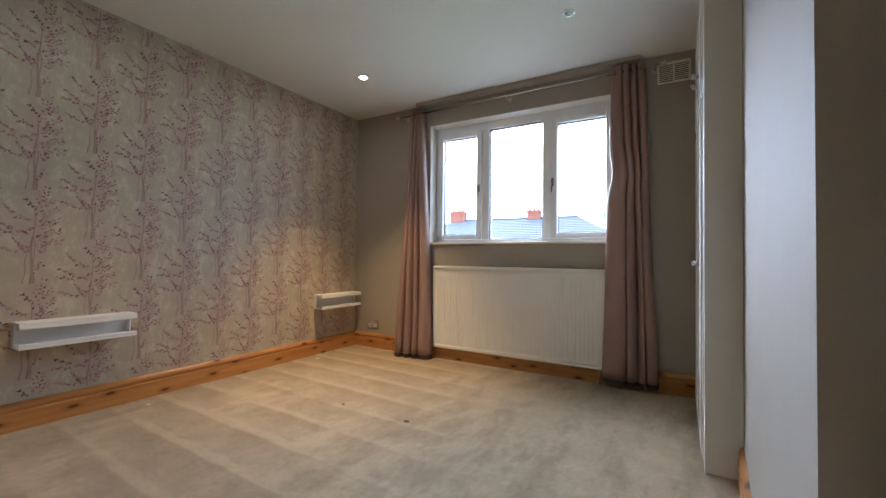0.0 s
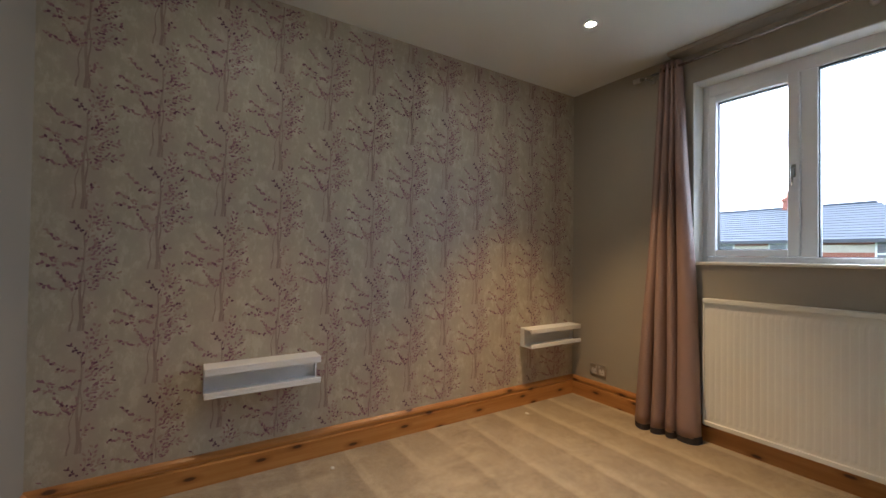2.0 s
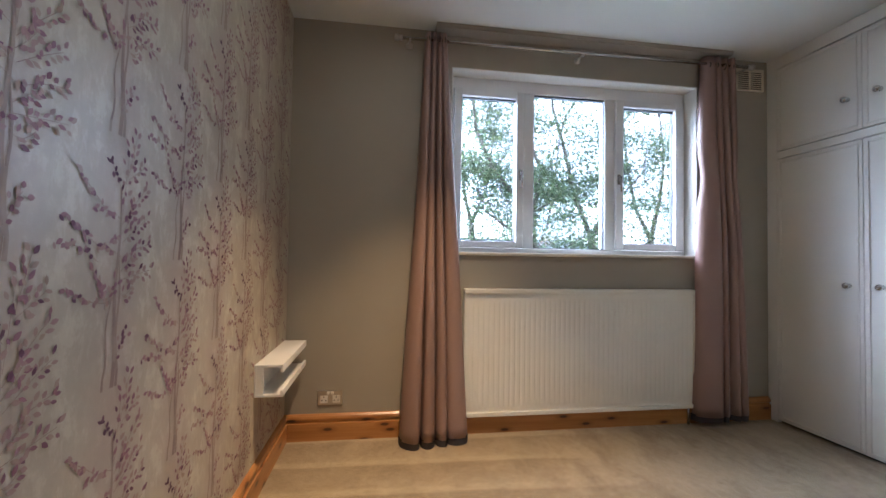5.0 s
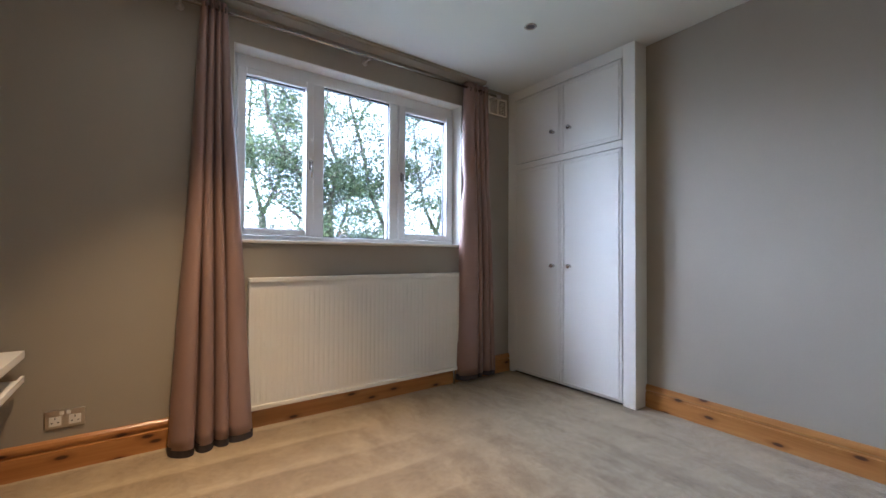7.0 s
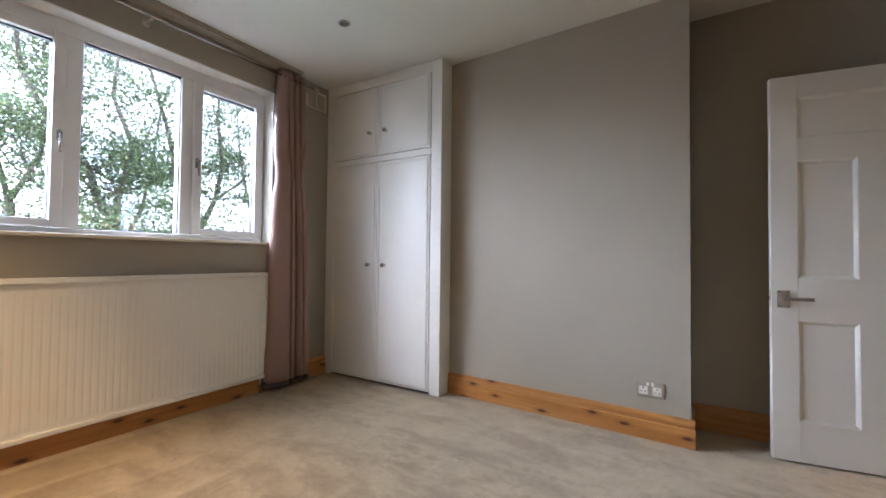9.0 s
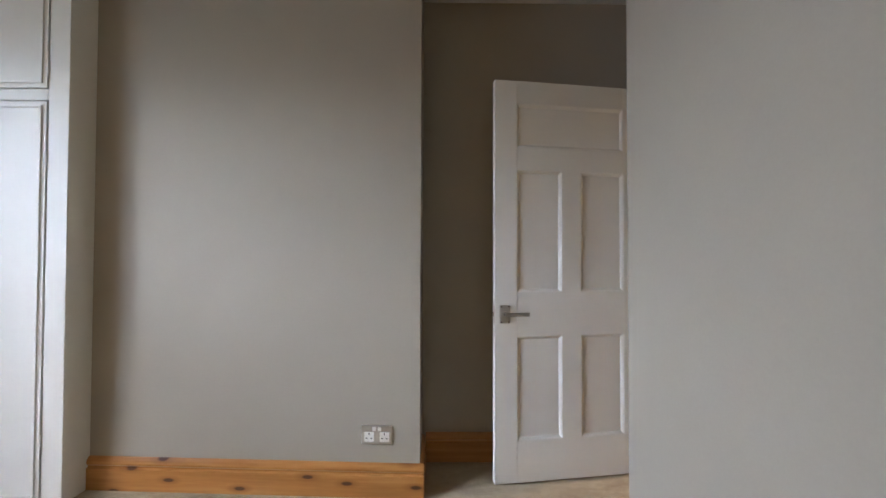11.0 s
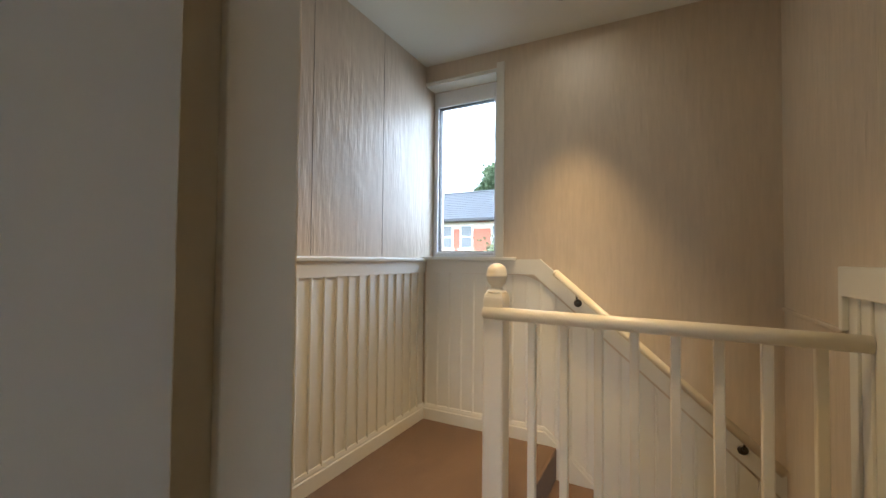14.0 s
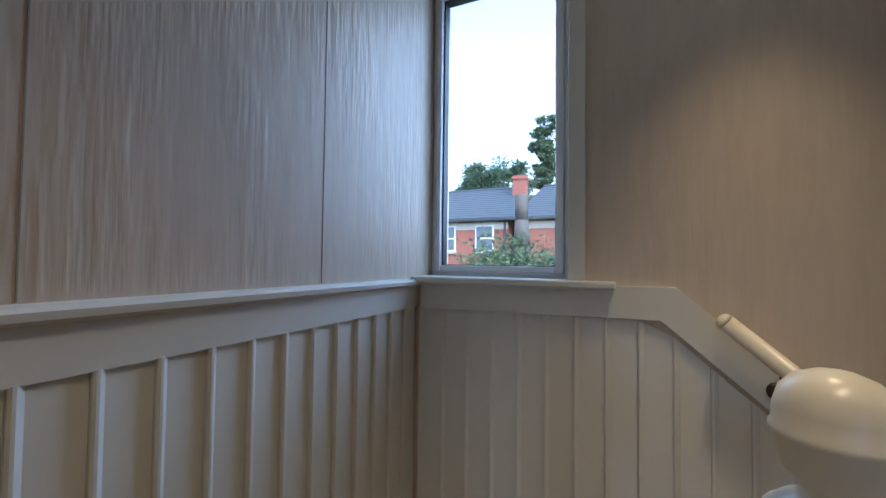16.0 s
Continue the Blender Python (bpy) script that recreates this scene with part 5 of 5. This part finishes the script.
def open_tree(label, x, y, trunk, limbs, leaves, size, seed, leafmat, reach=2.0, keep=0.8):
    """An open-crowned tree: a trunk and bent limbs given as (dx, dy, height) stations, then branches, twigs and layered leaf clumps."""
    rnd = random.Random(seed)
    t = thing("tree", label, "tree", (x, y, GROUND))
    bm = bmesh.new()
    tips = []

    def bough(p, d, r, length, depth):
        n = 3
        for k in range(n):
            d = (d + Vector((rnd.gauss(0, 0.22), rnd.gauss(0, 0.22), rnd.gauss(0.02, 0.16)))).normalized()
            q = p + d * length / n
            rod_between(bm, p, q, r * (1 - 0.22 * k), 6 if depth > 1 else 4, r * (1 - 0.22 * (k + 1)))
            p = q
            if depth < 2 and rnd.random() < keep:
                tips.append(p)
            if depth and k:
                a = rnd.uniform(0, 2 * math.pi)
                side = (d * 0.5 + Vector((math.cos(a), math.sin(a), rnd.uniform(-0.1, 0.55)))).normalized()
                bough(p, side, r * 0.45, length * rnd.uniform(0.5, 0.75), depth - 1)
        if depth:
            bough(p, d, r * 0.34, length * 0.6, depth - 1)

    def stem(stations, r0, r1):
        n = len(stations) - 1
        for k in range(n):
            ra, rb = r0 + (r1 - r0) * k / n, r0 + (r1 - r0) * (k + 1) / n
            rod_between(bm, stations[k], stations[k + 1], ra, 9, rb)
            if k:
                for _ in range(3):
                    a = rnd.uniform(0, 2 * math.pi)
                    bough(Vector(stations[k]), Vector((math.cos(a), math.sin(a), rnd.uniform(0.0, 0.6))).normalized(), rb * 0.5, reach * rnd.uniform(0.7, 1.15), 2)
        tip, way = Vector(stations[-1]), (Vector(stations[-1]) - Vector(stations[-2])).normalized()
        for k in range(4):
            a = k * 2.1 + rnd.random()
            bough(tip, (way + Vector((math.cos(a), math.sin(a), 0.0)) * (0.8 if k else 0.0)).normalized(), r1, reach, 2)

    n = len(trunk) - 1
    for k in range(n):
        rod_between(bm, trunk[k], trunk[k + 1], 0.24 - 0.05 * k / n, 11, 0.24 - 0.05 * (k + 1) / n)
    for stations, r0 in limbs:
        stem(stations, r0, r0 * 0.35)
    part("trunk", bm, BARK, t, "", True)
    verts, faces = [], []
    clumps = [(p, rnd.uniform(0.35, 0.72)) for p in tips]
    for i in range(leaves):
        c, cr = clumps[i % len(clumps)]
        ctr = c + Vector((rnd.gauss(0, 1), rnd.gauss(0, 1), rnd.gauss(-0.15, 0.42))) * cr
        a = Vector((rnd.gauss(0, 1), rnd.gauss(0, 1), rnd.gauss(-0.3, 0.4))).normalized()
        b = a.cross(Vector((rnd.gauss(0, 0.5), rnd.gauss(0, 0.5), 1))).normalized()
        k = size * rnd.uniform(0.6, 1.35)
        m = len(verts)
        lift = a.cross(b) * k * 0.12
        verts += [tuple(ctr - a * k * 0.5), tuple(ctr + b * k * 0.32 + lift), tuple(ctr + a * k * 0.5), tuple(ctr - b * k * 0.32 + lift)]
        faces.append((m, m + 1, m + 2, m + 3))
    me = bpy.data.meshes.new("crown")
    me.from_pydata(verts, [], faces)
    me.materials.append(leafmat)
    ob = new("crown", me)
    ob.parent = t
    return t


open_tree("tall broadleaved tree with a leaning forked trunk and open crown", 7.85, 16.4, [(0, 0, 0), (0.05, 0, 2.6), (-0.1, 0, 5.0)],
          [([(-0.1, 0, 5.0), (-0.8, 0.1, 6.1), (-1.0, 0.3, 7.2), (-2.0, 0.5, 8.6), (-2.9, 0.4, 10.3), (-3.2, 0.2, 12.2)], 0.17), ([(-0.1, 0, 5.0), (-0.2, -0.1, 6.4), (0.2, -0.3, 8.2), (-0.4, 0.1, 10.2), (-0.2, 0.2, 12.4)], 0.15), ([(0.0, 0, 4.4), (0.9, 0.6, 6.0), (1.4, 1.0, 8.2), (1.6, 0.8, 10.6)], 0.10), ([(-0.05, 0, 4.7), (-1.6, -0.5, 5.6), (-2.7, -0.4, 6.4)], 0.10), ([(0.05, 0, 3.4), (-1.3, -0.4, 4.4), (-2.6, -0.2, 4.9)], 0.06), ([(0.05, 0, 3.6), (1.2, -0.5, 4.6), (2.2, -0.3, 5.2)], 0.06)], 54000, 0.125, 4, LEAF, 2.3)
open_tree("tall slender broadleaved tree with pale bark and a low fork", 11.1, 16.9, [(0, 0, 0), (0.0, 0, 3.0), (-0.05, 0, 5.2)],
          [([(-0.05, 0, 5.2), (-0.6, 0, 6.4), (-1.05, 0.1, 7.6), (-1.5, 0.2, 9.9), (-2.1, 0.3, 12.0), (-2.2, 0.1, 13.4)], 0.14), ([(-0.05, 0, 5.2), (0.7, 0.1, 6.7), (0.95, -0.1, 8.4), (0.8, 0.2, 10.6), (0.9, 0.2, 12.6)], 0.15), ([(0.0, 0, 3.4), (1.4, -0.4, 4.5), (2.7, -0.3, 5.0)], 0.06), ([(0.0, 0, 3.2), (-1.0, 0.6, 4.2), (-1.9, 0.8, 5.0)], 0.05), ([(0.7, 0.1, 6.7), (1.9, 0.4, 7.6), (3.0, 0.3, 8.8), (3.3, 0.3, 10.8)], 0.08)], 45000, 0.125, 9, LEAF, 2.3)
open_tree("broadleaved garden tree with spreading limbs", 15.8, 19.0, [(0, 0, 0), (0.1, 0, 3.2), (0.0, 0, 5.4)],
          [([(0.0, 0, 5.4), (-0.9, 0, 7.0), (-1.4, 0.1, 9.4), (-1.6, 0.2, 12.0)], 0.13), ([(0.0, 0, 5.4), (0.6, 0.1, 7.4), (0.8, -0.1, 10.0), (0.7, 0.2, 12.6)], 0.14)], 22000, 0.13, 13, LEAF, 2.3)
open_tree("slim broadleaved tree standing behind its neighbours", 5.3, 19.6, [(0, 0, 0), (0.1, 0, 3.2), (0.05, 0, 6.0)],
          [([(0.05, 0, 6.0), (-0.4, 0, 8.0), (-0.6, 0.1, 10.4), (-0.5, 0.2, 12.8)], 0.11), ([(0.05, 0, 6.0), (0.9, 0.1, 8.0), (1.2, -0.1, 10.6)], 0.11)], 20000, 0.13, 21, LEAF, 1.7)
tree("tree", "rounded distant tree behind the houses", -2.0, 46.0, 9.6, 0.25, 6.6, 3.4, 3.0, 14000, 0.3, 31, LEAF_B, 7)
tree("tree", "rounded distant tree behind the houses", 2.5, 44.0, 8.0, 0.25, 4.6, 4.0, 3.2, 16000, 0.3, 33, LEAF_B, 7)
tree("tree", "broad distant tree rising behind the terrace", 15.6, -42.0, 14.0, 0.3, 10.4, 4.2, 3.6, 16000, 0.3, 41, LEAF_B, 8)
tree("poplar_tree", "narrow upright poplar tree behind the terrace", 9.8, -35.5, 16.0, 0.2, 10.2, 1.0, 5.5, 15000, 0.24, 47, LEAF, 5, gaps=0.1, clumps=60, spread=0.42)
tree("shrub", "bright green garden shrub below the landing window", 7.6, -18.6, 4.3, 0.1, 3.2, 2.0, 1.7, 9000, 0.16, 53, LEAF, 7, spread=0.45)
bm = bmesh.new()
for i in range(7):
    rod_between(bm, (7.55 + 0.02 * i, -19.9, GROUND + i * 0.95), (7.57 + 0.02 * i, -19.9, GROUND + (i + 1) * 0.95), 0.42 - 0.03 * i + 0.04 * (i % 2), 10, 0.40 - 0.03 * i)
tagged(link("tree_stump", bm, BARK, None, "", True), "tall brown lopped tree trunk before the terrace", "tree trunk")


# ---------- printed leaves on the wallpaper ----------
def wallpaper_print():
    rnd = random.Random(77)
    lv, lf, sv, sf = [], [], [], []
    X = 0.0008

    def stroke(p, q, w0, w1):
        (y0, z0), (y1, z1) = p, q
        dy, dz = y1 - y0, z1 - z0
        ln = math.hypot(dy, dz) or 1
        ny, nz = -dz / ln, dy / ln
        n = len(sv)
        x = X + 0.0004 * rnd.random()
        sv.extend([(x, y0 + ny * w0, z0 + nz * w0), (x, y0 - ny * w0, z0 - nz * w0), (x, y1 - ny * w1, z1 - nz * w1), (x, y1 + ny * w1, z1 + nz * w1)])
        sf.append((n, n + 1, n + 2, n + 3))

    def leaf(y, z, ang, ln, wd, lv, lf):
        c, s = math.cos(ang), math.sin(ang)
        n = len(lv)
        x = X + 0.0006 + 0.0006 * rnd.random()
        for a, b in ((0, 0), (0.35, 0.5), (0.7, 0.42), (1, 0), (0.7, -0.42), (0.35, -0.5)):
            u, v = a * ln, b * wd
            lv.append((x, y + u * c - v * s, z + u * s + v * c))
        lf.append(tuple(range(n, n + 6)))

    # one sapling drawn once, then repeated as a roll repeats; origin at its dark leading shoot
    motif = random.Random(5)
    boughs = [  # foot (u, v), tip (u, v), leaves, dark
        (0.026, -0.045, -0.012, 0.018, 6, True), (0.028, -0.090, 0.045, 0.050, 9, False), (0.045, 0.000, 0.072, 0.092, 6, False), (0.045, -0.01, 0.105, 0.030, 8, False),
        (0.028, -0.110, 0.112, -0.020, 11, False), (0.030, -0.150, 0.120, -0.090, 12, False), (0.028, -0.190, 0.135, -0.150, 13, False), (0.026, -0.230, 0.138, -0.212, 13, False),
        (0.024, -0.215, 0.075, -0.175, 9, False), (0.026, -0.130, 0.070, -0.075, 8, False), (0.024, -0.260, 0.070, -0.245, 7, False), (0.018, -0.400, 0.050, -0.345, 6, False),
        (0.026, -0.100, -0.045, -0.085, 9, False), (-0.030, -0.080, -0.100, -0.022, 8, False), (0.026, -0.180, -0.050, -0.165, 10, False), (-0.040, -0.160, -0.132, -0.108, 10, False),
        (-0.045, -0.190, -0.142, -0.158, 10, False), (-0.018, -0.270, -0.060, -0.205, 10, False), (-0.018, -0.275, -0.122, -0.245, 12, False), (-0.018, -0.290, -0.030, -0.240, 8, False),
        (-0.018, -0.270, 0.015, -0.225, 7, False), (0.026, -0.140, 0.010, -0.145, 4, False)]
    shape = []
    for u0, v0, u1, v1, count, dark in boughs:
        bow = motif.uniform(-0.012, 0.012)
        pts = [(u0 + (u1 - u0) * f, v0 + (v1 - v0) * f + bow * math.sin(math.pi * f)) for f in (0, 0.25, 0.5, 0.75, 1)]
        ang = math.atan2(v1 - v0, u1 - u0)
        leaves = []
        for i in range(count + 3):
            f = 0.22 + 0.80 * (i + motif.uniform(-0.3, 0.3)) / (count + 2)
            s = 1 if i % 2 else -1
            leaves.append((u0 + (u1 - u0) * f + motif.uniform(-0.009, 0.009), v0 + (v1 - v0) * f + bow * math.sin(math.pi * f) + s * motif.uniform(0.001, 0.011), ang + s * motif.uniform(0.3, 1.0), motif.uniform(0.012, 0.022), motif.uniform(0.007, 0.011)))
        shape.append((pts, leaves, dark))
    dv, df = [], []
    pitch, rise = 0.2705, 0.534

    def inside(a, b):
        return 0.152 < min(a[1], b[1]) and max(a[1], b[1]) < H and YS < min(a[0], b[0]) and max(a[0], b[0]) < -0.001

    for col in range(-4, 10):
        y = -2.407 + col * pitch
        z = -0.075 + (0.267 - rise if col % 2 else 0.0)
        while z < H + 0.5:
            def put(p):
                return (y + p[0], z + p[1])
            for u, lo, w in ((-0.021, -0.26, 0.0036), (0.010, -0.03, 0.0066), (0.023, -0.17, 0.0046)):
                prev = (u, -0.455)
                for i in range(8):
                    f = (i + 1) / 8
                    v = -0.455 + (lo + 0.455) * f
                    cur = (u + (0.022 - u) * f * (0.9 if w > 0.004 else 0.4) + 0.005 * math.sin(9 * f + u * 60), v)
                    a, b = put(prev), put(cur)
                    if inside(a, b):
                        stroke(a, b, w * (1 - 0.6 * (i / 8)), w * (1 - 0.6 * f))
                    prev = cur
            for pts, leaves, dark in shape:
                for p, q in zip(pts, pts[1:]):
                    a, b = put(p), put(q)
                    if inside(a, b):
                        stroke(a, b, 0.0008, 0.0005)
                for ly, lz, la, ll, lw in leaves:
                    yy, zz = put((ly, lz))
                    if 0.17 < zz < H - 0.03 and YS + 0.03 < yy < -0.03:
                        if dark:
                            leaf(yy, zz, la, ll, lw, dv, df)
                        else:
                            leaf(yy, zz, la + rnd.uniform(-0.15, 0.15), ll, lw, lv, lf)
            z += rise
    for name, v, f, m in (("printed_leaves", lv, lf, PRINT), ("printed_dark_leaves", dv, df, PRINT_DARK), ("printed_stems", sv, sf, PRINT_STEM)):
        me = bpy.data.meshes.new(name)
        me.from_pydata(v, [], f)
        me.materials.append(m)
        ob = new(name, me)
        ob.parent = wall_west
        ob["kind"] = "stuff"


wallpaper_print()

# seams of the landing paper
bm = bmesh.new()
for y in (-5.27, -5.86):
    box(bm, XE - 0.0012, XE, y - 0.0012, y + 0.0012, 1.12, H)
part("paper_seam", bm, strie("seam_paper", (0.33, 0.29, 0.24)), wall_le)

def fluff(x, y, size, material, label):
    rnd = random.Random(int(x * 1000))
    bm = bmesh.new()
    bmesh.ops.create_icosphere(bm, subdivisions=2, radius=size)
    for v in bm.verts:
        v.co = Vector((v.co.x * 1.5, v.co.y * rnd.uniform(0.7, 1.1), v.co.z * 0.45)) * rnd.uniform(0.75, 1.25)
    ob = tagged(link("carpet_fluff", bm, material), label, "fluff")
    ob.location = (x, y, size * 0.3)


FLUFF_PALE = surf("pale_fluff", (0.7, 0.68, 0.62), 0.9, 0.1, 30, 200, 0.0)
fluff(1.76, -1.46, 0.012, DARK_METAL, "small dark scrap lying on the bedroom carpet")
fluff(1.236, -1.45, 0.009, DARK_METAL, "small dark scrap lying on the bedroom carpet")
fluff(0.163, -0.682, 0.012, FLUFF_PALE, "small pale scrap of paper on the bedroom carpet")
fluff(0.18, -2.13, 0.010, FLUFF_PALE, "small pale scrap of paper on the bedroom carpet")


# tiles on the bathroom wall, last
tile_me = None
for i in range(5):
    for j in range(9):
        if tile_me is None:
            bm = boxes((-0.008, 0.0, -0.2998, 0.2998, -0.1498, 0.1498), bevel=0.0003)
            tile_me = bpy.data.meshes.new("tile")
            bm.to_mesh(tile_me)
            bm.free()
            tile_me.materials.append(TILE)
        t = new("tile", tile_me)
        t.parent = wb
        t.location = (BX - 0.001, -6.3 + 0.6 * i + (0.3 if j % 2 else 0) - 0.1, -0.04 + 0.15 + 0.3 * j)
